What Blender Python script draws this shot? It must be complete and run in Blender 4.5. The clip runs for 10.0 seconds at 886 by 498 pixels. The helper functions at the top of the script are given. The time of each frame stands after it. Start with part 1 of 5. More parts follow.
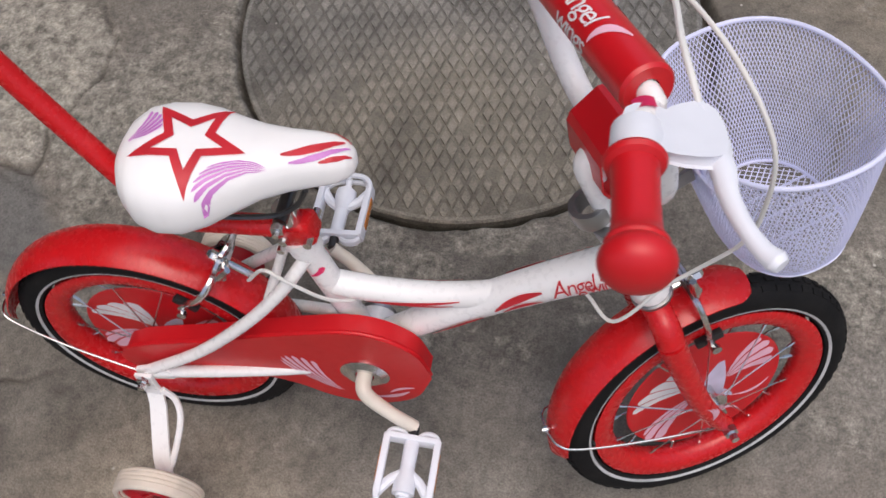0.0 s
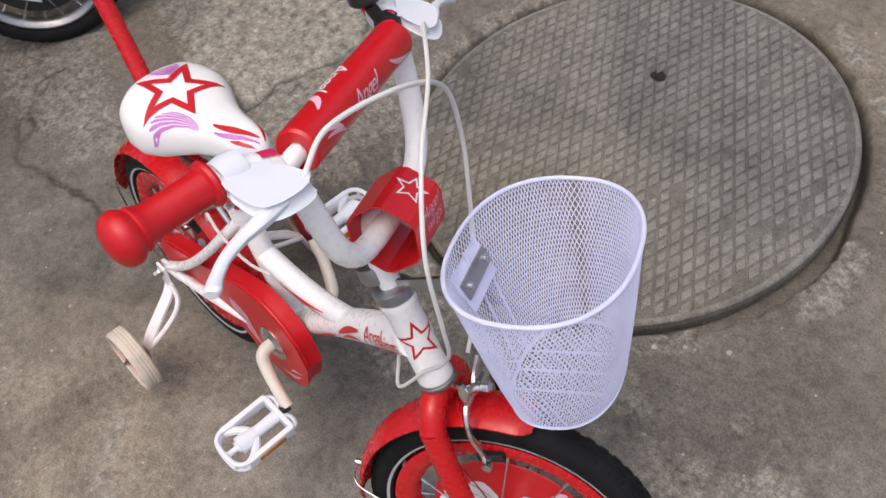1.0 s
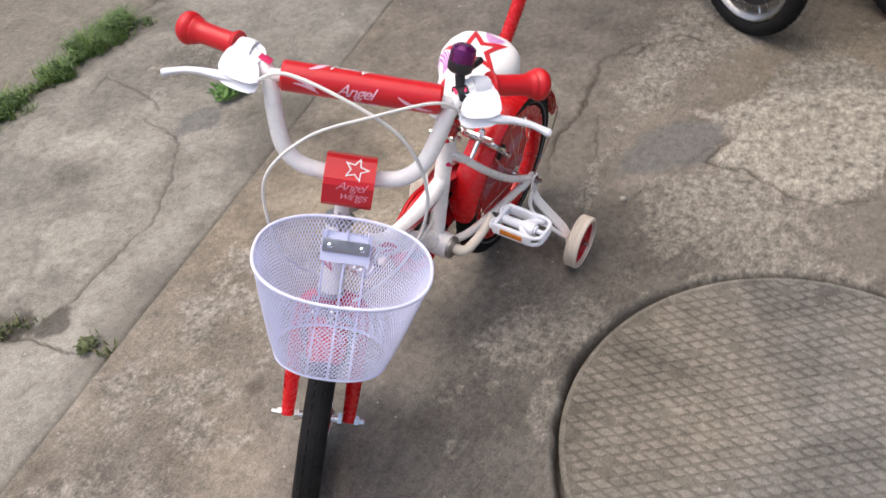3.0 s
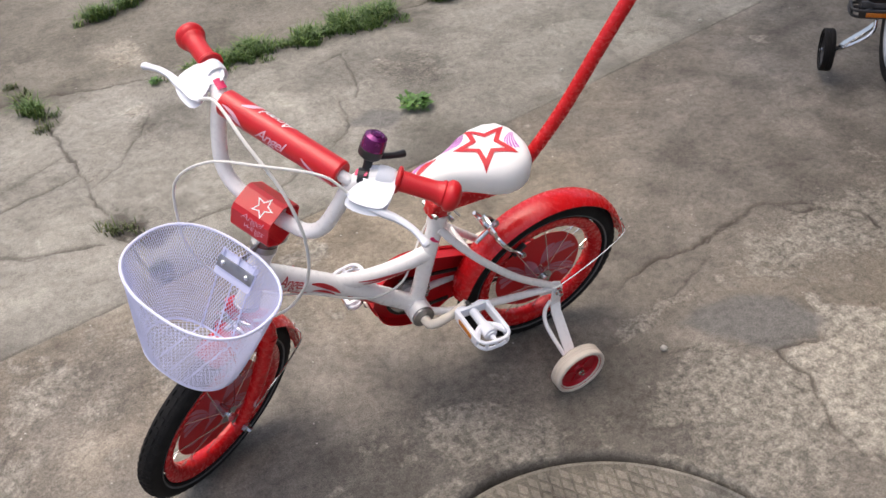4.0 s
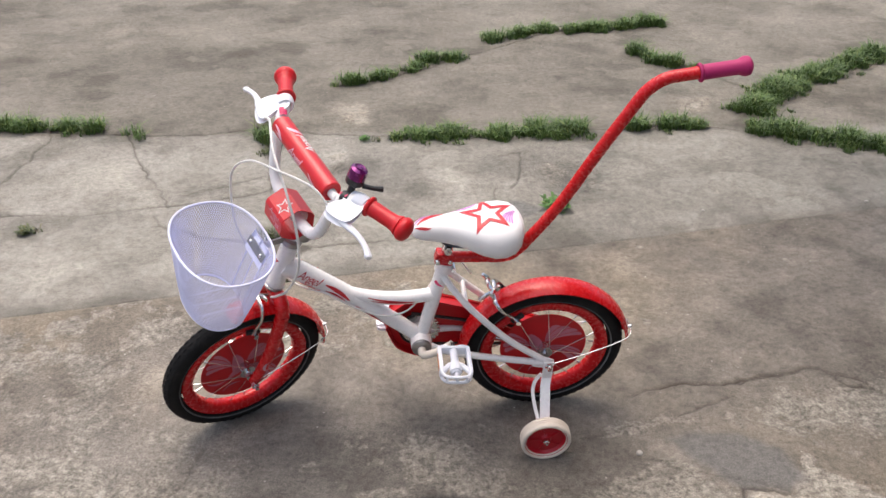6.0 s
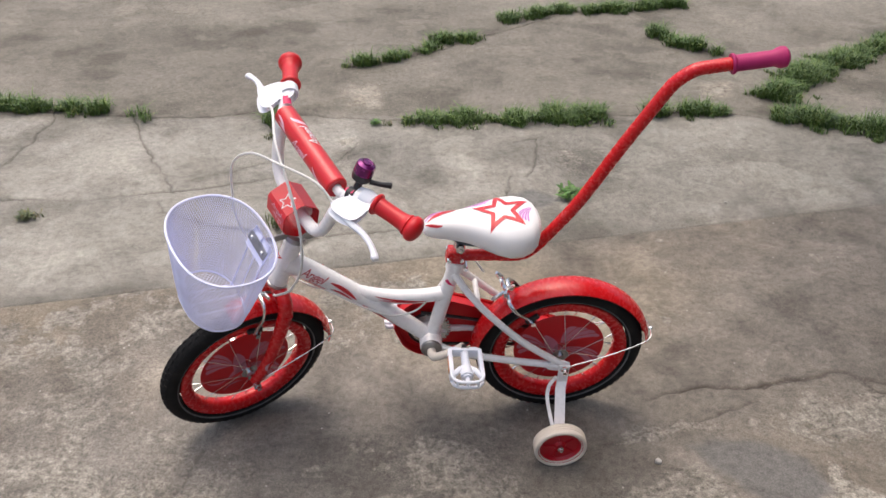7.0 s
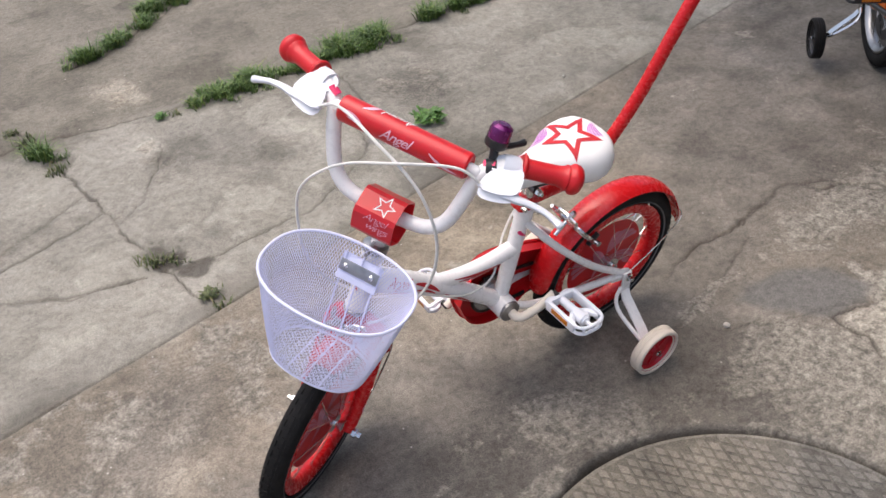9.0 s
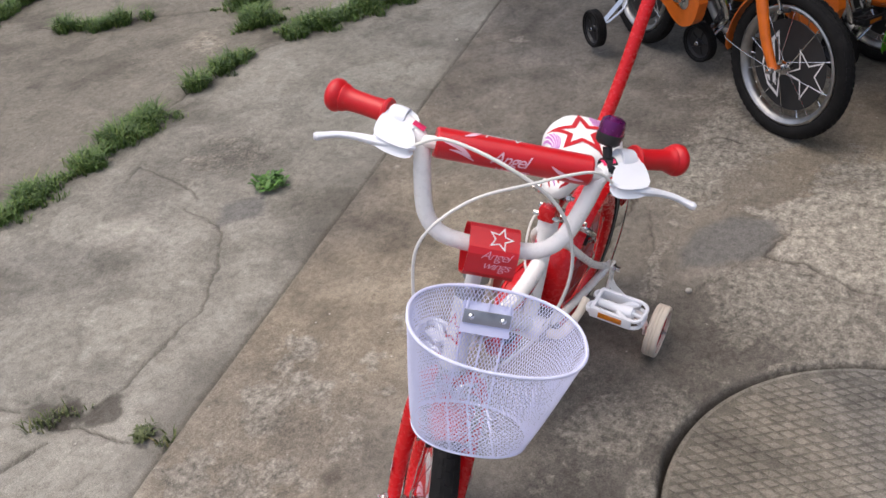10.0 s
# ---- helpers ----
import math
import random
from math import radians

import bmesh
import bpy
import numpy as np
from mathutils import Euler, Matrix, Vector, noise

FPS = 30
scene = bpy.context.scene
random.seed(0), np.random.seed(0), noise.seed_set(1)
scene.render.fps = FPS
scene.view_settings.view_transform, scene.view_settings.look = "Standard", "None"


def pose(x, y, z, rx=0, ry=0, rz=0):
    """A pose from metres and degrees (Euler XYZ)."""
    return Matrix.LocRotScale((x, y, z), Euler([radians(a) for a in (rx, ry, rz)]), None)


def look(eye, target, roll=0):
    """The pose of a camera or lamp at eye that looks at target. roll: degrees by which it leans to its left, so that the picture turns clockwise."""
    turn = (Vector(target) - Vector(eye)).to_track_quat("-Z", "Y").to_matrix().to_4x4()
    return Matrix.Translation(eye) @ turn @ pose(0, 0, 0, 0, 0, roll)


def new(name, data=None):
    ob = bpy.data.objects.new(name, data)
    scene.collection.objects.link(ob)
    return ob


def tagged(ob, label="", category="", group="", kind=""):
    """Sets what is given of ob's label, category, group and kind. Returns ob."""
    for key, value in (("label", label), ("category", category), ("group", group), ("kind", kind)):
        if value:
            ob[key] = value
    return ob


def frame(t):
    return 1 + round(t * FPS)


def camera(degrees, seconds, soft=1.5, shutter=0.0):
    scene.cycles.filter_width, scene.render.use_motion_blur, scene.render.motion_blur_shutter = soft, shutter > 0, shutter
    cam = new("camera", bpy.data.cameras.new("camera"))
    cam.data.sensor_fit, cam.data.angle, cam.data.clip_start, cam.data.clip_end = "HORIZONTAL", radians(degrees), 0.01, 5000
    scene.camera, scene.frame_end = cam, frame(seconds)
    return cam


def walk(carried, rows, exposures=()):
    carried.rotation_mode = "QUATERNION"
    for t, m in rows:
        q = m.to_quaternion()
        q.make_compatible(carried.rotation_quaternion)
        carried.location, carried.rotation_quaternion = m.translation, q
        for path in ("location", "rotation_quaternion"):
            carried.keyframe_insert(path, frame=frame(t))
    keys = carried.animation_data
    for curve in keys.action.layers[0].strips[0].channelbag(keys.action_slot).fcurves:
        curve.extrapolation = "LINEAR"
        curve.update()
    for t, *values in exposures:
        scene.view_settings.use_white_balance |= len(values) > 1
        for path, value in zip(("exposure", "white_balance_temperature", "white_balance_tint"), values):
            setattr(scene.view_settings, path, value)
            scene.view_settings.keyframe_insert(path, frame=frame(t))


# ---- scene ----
cam = camera(51.2, 10.0, shutter=0.1)
PATH = [
    (0, (0.547, -0.307, 1.316), (0.23, 0.525, -0.499), -11.0),
    (0.2, (0.695, -0.310, 1.309), (0.183, 0.481, -0.456), -15.1),
    (0.5, (0.845, -0.26, 1.299), (0.134, 0.451, -0.415), -20.8),
    (0.8, (1.009, -0.159, 1.295), (0.061, 0.466, -0.352), -19.2),
    (1, (1.115, -0.093, 1.317), (0.018, 0.448, -0.263), -20.0),
    (1.3, (1.219, 0.005, 1.338), (-0.035, 0.272, -0.183), -20.4),
    (1.5, (1.314, 0.093, 1.351), (0.022, 0.146, -0.175), -19.2),
    (2, (1.507, 0.33, 1.367), (0.27, -0.037, -0.162), -22.5),
    (2.3, (1.481, 0.492, 1.374), (0.282, -0.108, -0.129), -22.1),
    (2.5, (1.452, 0.61, 1.379), (0.282, -0.121, -0.069), -19.2),
    (3, (1.312, 0.918, 1.41), (0.17, -0.036, 0.074), -10.8),
    (3.2, (1.222, 1.051, 1.419), (0.179, -0.101, 0.16), -9.7),
    (4.3, (0.63, 1.394, 1.437), (0.149, -0.101, 0.2), -2.1),
    (4.5, (0.531, 1.456, 1.435), (0.201, -0.078, 0.195), -0.8),
    (5, (0.344, 1.61, 1.473), (0.32, 0.039, 0.235), -0.3),
    (5.5, (0.332, 1.763, 1.484), (0.265, 0.086, 0.397), 0.3),
    (5.7, (0.337, 1.819, 1.487), (0.26, 0.098, 0.469), 0.2),
    (6.8, (0.335, 1.762, 1.48), (0.211, 0.025, 0.497), 1.3),
    (7, (0.33, 1.708, 1.47), (0.267, 0.0, 0.432), 0.6),
    (7.5, (0.458, 1.672, 1.454), (0.376, 0.041, 0.299), 1.4),
    (7.8, (0.59, 1.664, 1.44), (0.267, 0.059, 0.324), 1.4),
    (8, (0.687, 1.629, 1.428), (0.15, 0.064, 0.306), 2.3),
    (8.2, (0.768, 1.592, 1.42), (0.167, 0.052, 0.292), 2.0),
    (8.5, (0.879, 1.453, 1.407), (0.224, -0.034, 0.241), -0.0),
    (9, (1.075, 1.243, 1.432), (0.291, -0.158, 0.239), -5.9),
    (9.5, (1.336, 1.012, 1.421), (0.194, -0.141, 0.251), -5.8),
    (9.7, (1.402, 0.886, 1.405), (0.167, -0.176, 0.256), -5.9),
    (10, (1.477, 0.693, 1.379), (0.131, -0.231, 0.223), -6.6),
]
walk(cam, [(t, look(eye, target, roll)) for t, eye, target, roll in PATH],
     [(0.0, -0.09, 6230, 12), (0.5, -0.03, 6230, 12), (1.0, 0.07, 6300, 12), (1.5, 0.0, 6330, 12), (2.0, 0.26, 6350, 12), (2.5, 0.45, 6400, 12), (3.0, 0.46, 6450, 12), (4.5, 0.47, 6500, 12),
      (5.0, 0.6, 6500, 12), (5.5, 0.61, 6500, 12), (7.0, 0.46, 6500, 12), (8.0, 0.46, 6450, 12), (8.5, 0.5, 6450, 12), (9.0, 0.47, 6400, 12), (10.0, 0.25, 6350, 12)])

# ---- light ----
world = bpy.data.worlds.new("sky")
scene.world = world
world.use_nodes = True
wn = world.node_tree.nodes
sky = wn.new("ShaderNodeTexSky")
sky.sky_type, sky.sun_disc = "NISHITA", False
sky.sun_elevation, sky.sun_rotation = radians(75), radians(150)
sky.air_density, sky.dust_density, sky.ozone_density = 1.0, 6.0, 0.6
wn["Background"].inputs[1].default_value = 0.15
world.node_tree.links.new(sky.outputs[0], wn["Background"].inputs[0])

sun = new("sun", bpy.data.lights.new("sun", "SUN"))
sun.data.energy, sun.data.angle, sun.data.color = 0.9, radians(80), (1.0, 0.96, 0.9)
sun.matrix_world = look((0.3, -0.05, 3.2), (0, 0, 0))


# ---- materials ----
def nodes_of(name):
    m = bpy.data.materials.new(name)
    m.use_nodes = True
    return m, m.node_tree.nodes, m.node_tree.links, m.node_tree.nodes["Principled BSDF"]


def noise_node(n, l, scale, detail=4.0, rough=0.55, vec=None):
    t = n.new("ShaderNodeTexNoise")
    t.inputs["Scale"].default_value, t.inputs["Detail"].default_value, t.inputs["Roughness"].default_value = scale, detail, rough
    if vec is not None:
        l.new(vec, t.inputs["Vector"])
    return t


def ramp(n, l, src, stops):
    r = n.new("ShaderNodeValToRGB")
    els = r.color_ramp.elements
    while len(els) < len(stops):
        els.new(0.5)
    for e, (p, c) in zip(els, stops):
        e.position = p
        e.color = (*c, 1) if isinstance(c, tuple) else (c, c, c, 1)
    l.new(src, r.inputs[0])
    return r


def mixc(n, l, fac, a, b, mode="MIX"):
    x = n.new("ShaderNodeMix")
    x.data_type, x.blend_type = "RGBA", mode
    for sock, v in ((x.inputs[0], fac), (x.inputs[6], a), (x.inputs[7], b)):
        if isinstance(v, (int, float)):
            sock.default_value = v
        elif isinstance(v, tuple):
            sock.default_value = (*v, 1)
        else:
            l.new(v, sock)
    return x.outputs[2]


def paint(name, col, rough=0.35, metal=0.0, coat=0.0, vary=0.12, scale=22.0, bump=0.02, spec=0.5):
    """Painted, plastic or metal surface with faint grime and small unevenness."""
    m, n, l, b = nodes_of(name)
    tc = n.new("ShaderNodeTexCoord")
    a = noise_node(n, l, scale, 3, 0.5, tc.outputs["Object"])
    g = noise_node(n, l, scale * 5, 2, 0.5, tc.outputs["Object"])
    dark = tuple(c * (1 - vary * 1.6) for c in col)
    light = tuple(min(1, c * (1 + vary * 0.5)) for c in col)
    r = ramp(n, l, a.outputs["Fac"], [(0.3, dark), (0.5, col), (0.75, light)])
    l.new(r.outputs[0], b.inputs["Base Color"])
    rr = ramp(n, l, g.outputs["Fac"], [(0.3, max(0.02, rough - 0.025)), (0.7, min(1, rough + 0.04))])
    l.new(rr.outputs[0], b.inputs["Roughness"])
    b.inputs["Metallic"].default_value = metal
    b.inputs["Coat Weight"].default_value = coat
    b.inputs["Coat Roughness"].default_value = 0.12
    b.inputs["Specular IOR Level"].default_value = spec
    if bump:
        bp = n.new("ShaderNodeBump")
        bp.inputs["Strength"].default_value, bp.inputs["Distance"].default_value = bump, 0.002
        l.new(g.outputs["Fac"], bp.inputs["Height"])
        l.new(bp.outputs[0], b.inputs["Normal"])
    return m


RED = paint("red_paint", (0.6, 0.0095, 0.013), 0.26, coat=0.0, vary=0.02, bump=0)
RED_PLASTIC = paint("red_plastic", (0.59, 0.0095, 0.015), 0.38, vary=0.03, bump=0)
RED_VINYL = paint("red_vinyl", (0.6, 0.01, 0.016), 0.3, coat=0.2, vary=0.03, scale=22, bump=0.02)
# red of the stabiliser hubs, darkened to carry the shade of their recess
SHADED_RED = paint("shaded_red_plastic", (0.45, 0.006, 0.016), 0.4, vary=0.06)
RED_DECAL = paint("red_print", (0.58, 0.02, 0.03), 0.4)
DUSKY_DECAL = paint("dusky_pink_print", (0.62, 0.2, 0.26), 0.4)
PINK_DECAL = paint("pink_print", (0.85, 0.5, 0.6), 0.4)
HOT_PINK = paint("bright_pink_print", (0.8, 0.03, 0.14), 0.4)
PURPLE_DECAL = paint("purple_print", (0.6, 0.22, 0.58), 0.4)
LILAC_DECAL = paint("lilac_print", (0.66, 0.62, 0.80), 0.4)
WHITE_DECAL = paint("white_print", (0.78, 0.76, 0.76), 0.4)
WHITE = paint("white_enamel", (0.93, 0.915, 0.895), 0.28, coat=0.2, vary=0.02, bump=0)
CREAM = paint("cream_enamel", (0.76, 0.7, 0.6), 0.4, vary=0.07)
WHITE_PLASTIC = paint("white_plastic", (0.80, 0.82, 0.87), 0.42, vary=0.03)
WHITE_VINYL = paint("white_vinyl", (0.93, 0.92, 0.9), 0.4, vary=0.02, bump=0.02)
LILAC_WIRE = paint("lilac_white_plastic_coating", (0.74, 0.76, 0.96), 0.4, vary=0.05)
CABLE = paint("white_cable_sleeve", (0.75, 0.74, 0.7), 0.45, vary=0.06)
CHROME = paint("chrome", (0.72, 0.72, 0.72), 0.18, metal=1.0, vary=0.15)
DARK_STEEL = paint("dark_anodised_rim", (0.12, 0.12, 0.125), 0.3, metal=1.0, vary=0.15)
STEEL = paint("dull_steel", (0.42, 0.42, 0.42), 0.4, metal=1.0, vary=0.2)
CHAIN = paint("oily_steel", (0.06, 0.055, 0.05), 0.4, metal=0.8, vary=0.3, scale=200)
BLACK = paint("black_plastic", (0.018, 0.018, 0.02), 0.45, vary=0.2)
# same stripe without its bright return of light, put in as a darker colour
REFLECT_UNLIT = paint("unlit_reflective_stripe", (0.13, 0.13, 0.13), 0.6, vary=0.2)
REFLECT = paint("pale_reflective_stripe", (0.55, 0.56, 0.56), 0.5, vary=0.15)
MAGENTA = paint("magenta_rubber", (0.42, 0.015, 0.12), 0.6, vary=0.12)
PURPLE = paint("purple_metal", (0.16, 0.012, 0.13), 0.25, metal=0.6, coat=0.4, vary=0.1)
AMBER = paint("amber_reflector", (0.62, 0.2, 0.02), 0.25, coat=0.4, vary=0.3, scale=300)
CREAM_RUBBER = paint("cream_rubber", (0.7, 0.62, 0.52), 0.7, vary=0.1, bump=0.2)
ORANGE = paint("orange_paint", (0.72, 0.15, 0.006), 0.32, coat=0.3, vary=0.1)
GREEN = paint("green_paint", (0.1, 0.42, 0.012), 0.35, coat=0.3, vary=0.12)
DARK_PAINT = paint("black_paint", (0.014, 0.014, 0.016), 0.3, coat=0.3, vary=0.2)


def rubber():
    m, n, l, b = nodes_of("black_tyre_rubber")
    tc = n.new("ShaderNodeTexCoord")
    a = noise_node(n, l, 26, 6, 0.65, tc.outputs["Object"])
    r = ramp(n, l, a.outputs["Fac"], [(0.35, (0.006, 0.006, 0.0065)), (0.6, (0.012, 0.0115, 0.0115)), (0.8, (0.03, 0.028, 0.025))])
    l.new(r.outputs[0], b.inputs["Base Color"])
    b.inputs["Roughness"].default_value = 0.78
    b.inputs["Specular IOR Level"].default_value = 0.22
    g = noise_node(n, l, 420, 2, 0.5, tc.outputs["Object"])
    bp = n.new("ShaderNodeBump")
    bp.inputs["Strength"].default_value, bp.inputs["Distance"].default_value = 0.3, 0.001
    l.new(g.outputs["Fac"], bp.inputs["Height"])
    l.new(bp.outputs[0], b.inputs["Normal"])
    return m


TYRE = rubber()


def concrete(name, tones, dirt_col=(0.03, 0.024, 0.018), pale=(0.27, 0.25, 0.21), toned=False):
    """Weathered concrete: broad stains, mottling, sand grain, pits; soil where the dirt attribute says, bare aggregate where worn."""
    m, n, l, b = nodes_of(name)
    tc = n.new("ShaderNodeTexCoord")
    v = tc.outputs["Object"]
    big = noise_node(n, l, 1.7, 5, 0.62, v)
    mid = noise_node(n, l, 9.0, 7, 0.68, v)
    fine = noise_node(n, l, 55.0, 6, 0.7, v)
    grain = noise_node(n, l, 330.0, 3, 0.6, v)
    dust = noise_node(n, l, 1100.0, 2, 0.6, v)
    c1 = ramp(n, l, big.outputs["Fac"], [(0.32, tones[0]), (0.5, tones[1]), (0.68, tones[2])]).outputs[0]
    hue = noise_node(n, l, 0.9, 3, 0.5, v)
    c1 = mixc(n, l, 0.7, c1, ramp(n, l, hue.outputs["Fac"], [(0.38, (0.94, 0.97, 1.02)), (0.5, (1.0, 1.0, 1.0)), (0.62, (1.1, 1.03, 0.9))]).outputs[0], "MULTIPLY")
    blot = noise_node(n, l, 4.2, 4, 0.5, v)
    c1 = mixc(n, l, 1.0, c1, ramp(n, l, blot.outputs["Fac"], [(0.34, 0.8), (0.46, 1.0), (0.6, 1.07)]).outputs[0], "MULTIPLY")
    k1 = ramp(n, l, mid.outputs["Fac"], [(0.3, 0.74), (0.5, 1.0), (0.7, 1.2)]).outputs[0]
    k2 = ramp(n, l, fine.outputs["Fac"], [(0.3, 0.62), (0.5, 1.0), (0.7, 1.3)]).outputs[0]
    k3 = ramp(n, l, grain.outputs["Fac"], [(0.3, 0.5), (0.5, 1.0), (0.7, 1.45)]).outputs[0]
    k4 = ramp(n, l, dust.outputs["Fac"], [(0.28, 0.5), (0.5, 1.0), (0.72, 1.45)]).outputs[0]
    col = mixc(n, l, 0.85, c1, k1, "MULTIPLY")
    ap = n.new("ShaderNodeAttribute")
    ap.attribute_name = "grey_pour"
    c2 = ramp(n, l, big.outputs["Fac"], [(0.3, (0.182, 0.172, 0.145)), (0.48, (0.262, 0.249, 0.213)), (0.66, (0.322, 0.307, 0.267))]).outputs[0]
    k1b = ramp(n, l, mid.outputs["Fac"], [(0.32, 0.86), (0.5, 1.0), (0.68, 1.08)]).outputs[0]
    c2 = mixc(n, l, 0.85, c2, k1b, "MULTIPLY")
    col = mixc(n, l, ap.outputs["Fac"], col, c2)
    # a broken skin: sharp-edged pale scabs where the surface is worn
    at = n.new("ShaderNodeAttribute")
    at.attribute_name = "worn"
    scab = noise_node(n, l, 7.5, 9, 0.6, v)
    w1 = n.new("ShaderNodeMath")
    w1.operation, w1.inputs[1].default_value = "MULTIPLY", 0.46
    l.new(at.outputs["Fac"], w1.inputs[0])
    w2 = n.new("ShaderNodeMath")
    w2.operation = "ADD"
    l.new(w1.outputs[0], w2.inputs[0])
    l.new(scab.outputs["Fac"], w2.inputs[1])
    wf = ramp(n, l, w2.outputs[0], [(0.69, 0.0), (0.72, 0.55), (0.78, 0.9)])
    broken = ramp(n, l, fine.outputs["Fac"], [(0.34, tuple(c * 0.68 for c in pale)), (0.48, tuple(c * 0.95 for c in pale)), (0.64, tuple(c * 1.12 for c in pale))]).outputs[0]
    pits = ramp(n, l, noise_node(n, l, 30.0, 7, 0.7, v).outputs["Fac"], [(0.34, 0.55), (0.45, 0.88), (0.55, 1.04), (0.68, 1.32)]).outputs[0]
    broken = mixc(n, l, 0.9, broken, pits, "MULTIPLY")
    col = mixc(n, l, wf.outputs[0], col, broken)
    cream = noise_node(n, l, 2.6, 6, 0.55, v)
    cm = mixc(n, l, 1.0, ap.outputs["Fac"], ramp(n, l, cream.outputs["Fac"], [(0.575, 0.0), (0.6, 0.65)]).outputs[0], "MULTIPLY")
    col = mixc(n, l, cm, col, (0.33, 0.315, 0.27))
    damp = mixc(n, l, 1.0, ap.outputs["Fac"], ramp(n, l, cream.outputs["Fac"], [(0.36, 0.6), (0.45, 0.0)]).outputs[0], "MULTIPLY")
    col = mixc(n, l, damp, col, (0.13, 0.122, 0.1))
    mend = n.new("ShaderNodeAttribute")
    mend.attribute_name = "mortar"
    col = mixc(n, l, mend.outputs["Fac"], col, (0.170, 0.165, 0.152))
    col = mixc(n, l, 0.8, col, k2, "MULTIPLY")
    old = n.new("ShaderNodeAttribute")
    old.attribute_name = "old_pour"
    col = mixc(n, l, old.outputs["Fac"], col, (0.72, 0.70, 0.67), "MULTIPLY")
    rough_k = ramp(n, l, noise_node(n, l, 130.0, 5, 0.65, v).outputs["Fac"], [(0.34, 0.7), (0.5, 1.0), (0.66, 1.32)]).outputs[0]
    col = mixc(n, l, ramp(n, l, at.outputs["Fac"], [(0.1, 0.15), (0.5, 0.9)]).outputs[0], col, rough_k, "MULTIPLY")
    col = mixc(n, l, 0.58, col, k3, "MULTIPLY")
    col = mixc(n, l, 0.42, col, k4, "MULTIPLY")
    vo = n.new("ShaderNodeTexVoronoi")
    vo.inputs["Scale"].default_value = 95
    l.new(v, vo.inputs["Vector"])
    peb = ramp(n, l, vo.outputs["Color"], [(0.0, 0.0), (0.9, 0.0), (0.93, 1.0)]).outputs[0]
    sp = ramp(n, l, vo.outputs["Distance"], [(0.12, 1.0), (0.3, 0.0)]).outputs[0]
    pf = n.new("ShaderNodeMath")
    pf.operation = "MULTIPLY"
    l.new(peb, pf.inputs[0])
    l.new(sp, pf.inputs[1])
    col = mixc(n, l, pf.outputs[0], col, (0.5, 0.47, 0.42))
    ad = n.new("ShaderNodeAttribute")
    ad.attribute_name = "dirt"
    df = mixc(n, l, 1.0, ad.outputs["Fac"], ramp(n, l, fine.outputs["Fac"], [(0.25, 0.55), (0.6, 1.0)]).outputs[0], "MULTIPLY")
    col = mixc(n, l, df, col, dirt_col)
    if toned:
        ts = n.new("ShaderNodeAttribute")
        ts.attribute_name = "tone"
        tm = n.new("ShaderNodeMath")
        tm.operation, tm.inputs[1].default_value = "MULTIPLY", 2.0
        l.new(ts.outputs["Fac"], tm.inputs[0])
        col = mixc(n, l, 1.0, col, tm.outputs[0], "MULTIPLY")
    l.new(col, b.inputs["Base Color"])
    b.inputs["Roughness"].default_value = 0.93
    b.inputs["Specular IOR Level"].default_value = 0.25
    h = n.new("ShaderNodeMath")
    h.operation = "ADD"
    h2 = n.new("ShaderNodeMath")
    h2.operation = "MULTIPLY"
    h2.inputs[1].default_value = 2.2
    l.new(fine.outputs["Fac"], h2.inputs[0])
    l.new(h2.outputs[0], h.inputs[0])
    h3 = n.new("ShaderNodeMath")
    h3.operation = "MULTIPLY_ADD"
    h3.inputs[1].default_value = -1.3
    l.new(wf.outputs[0], h3.inputs[0])
    l.new(grain.outputs["Fac"], h3.inputs[2])
    l.new(h3.outputs[0], h.inputs[1])
    bp = n.new("ShaderNodeBump")
    bp.inputs["Strength"].default_value, bp.inputs["Distance"].default_value = 0.5, 0.004
    l.new(h.outputs[0], bp.inputs["Height"])
    l.new(bp.outputs[0], b.inputs["Normal"])
    return m


CONCRETE = concrete("weathered_concrete", ((0.142, 0.126, 0.103), (0.194, 0.175, 0.146), (0.245, 0.224, 0.191)), toned=True)
COVER = concrete("dusty_cast_cover", ((0.184, 0.175, 0.155), (0.212, 0.202, 0.180), (0.240, 0.229, 0.205)), dirt_col=(0.045, 0.037, 0.028))
RENDERED = concrete("grey_shade_wall_render", ((0.1, 0.094, 0.085), (0.13, 0.122, 0.11), (0.16, 0.15, 0.136)))
SOIL = concrete("dark_soil", ((0.02, 0.016, 0.012), (0.032, 0.026, 0.019), (0.05, 0.042, 0.032)))
GROOVE = concrete("soil_in_grooves", ((0.128, 0.121, 0.105), (0.150, 0.142, 0.124), (0.176, 0.167, 0.147)))
PALE_STONE = paint("pale_stone", (0.45, 0.43, 0.38), 0.85, vary=0.12, scale=120)
KERB = concrete("rough_kerb_concrete", ((0.2, 0.18, 0.15), (0.3, 0.28, 0.24), (0.4, 0.37, 0.32)))


def leaf(name, dark, light):
    m, n, l, b = nodes_of(name)
    geo = n.new("ShaderNodeNewGeometry")
    r = ramp(n, l, geo.outputs["Random Per Island"], [(0.0, dark), (0.45, light), (0.85, tuple(c * 1.5 for c in light)), (1.0, (light[0] * 2.6, light[1] * 1.7, light[2] * 2.2))])
    l.new(r.outputs[0], b.inputs["Base Color"])
    b.inputs["Roughness"].default_value = 0.55
    b.inputs["Subsurface Weight"].default_value = 0.0
    b.inputs["Transmission Weight"].default_value = 0.0
    return m


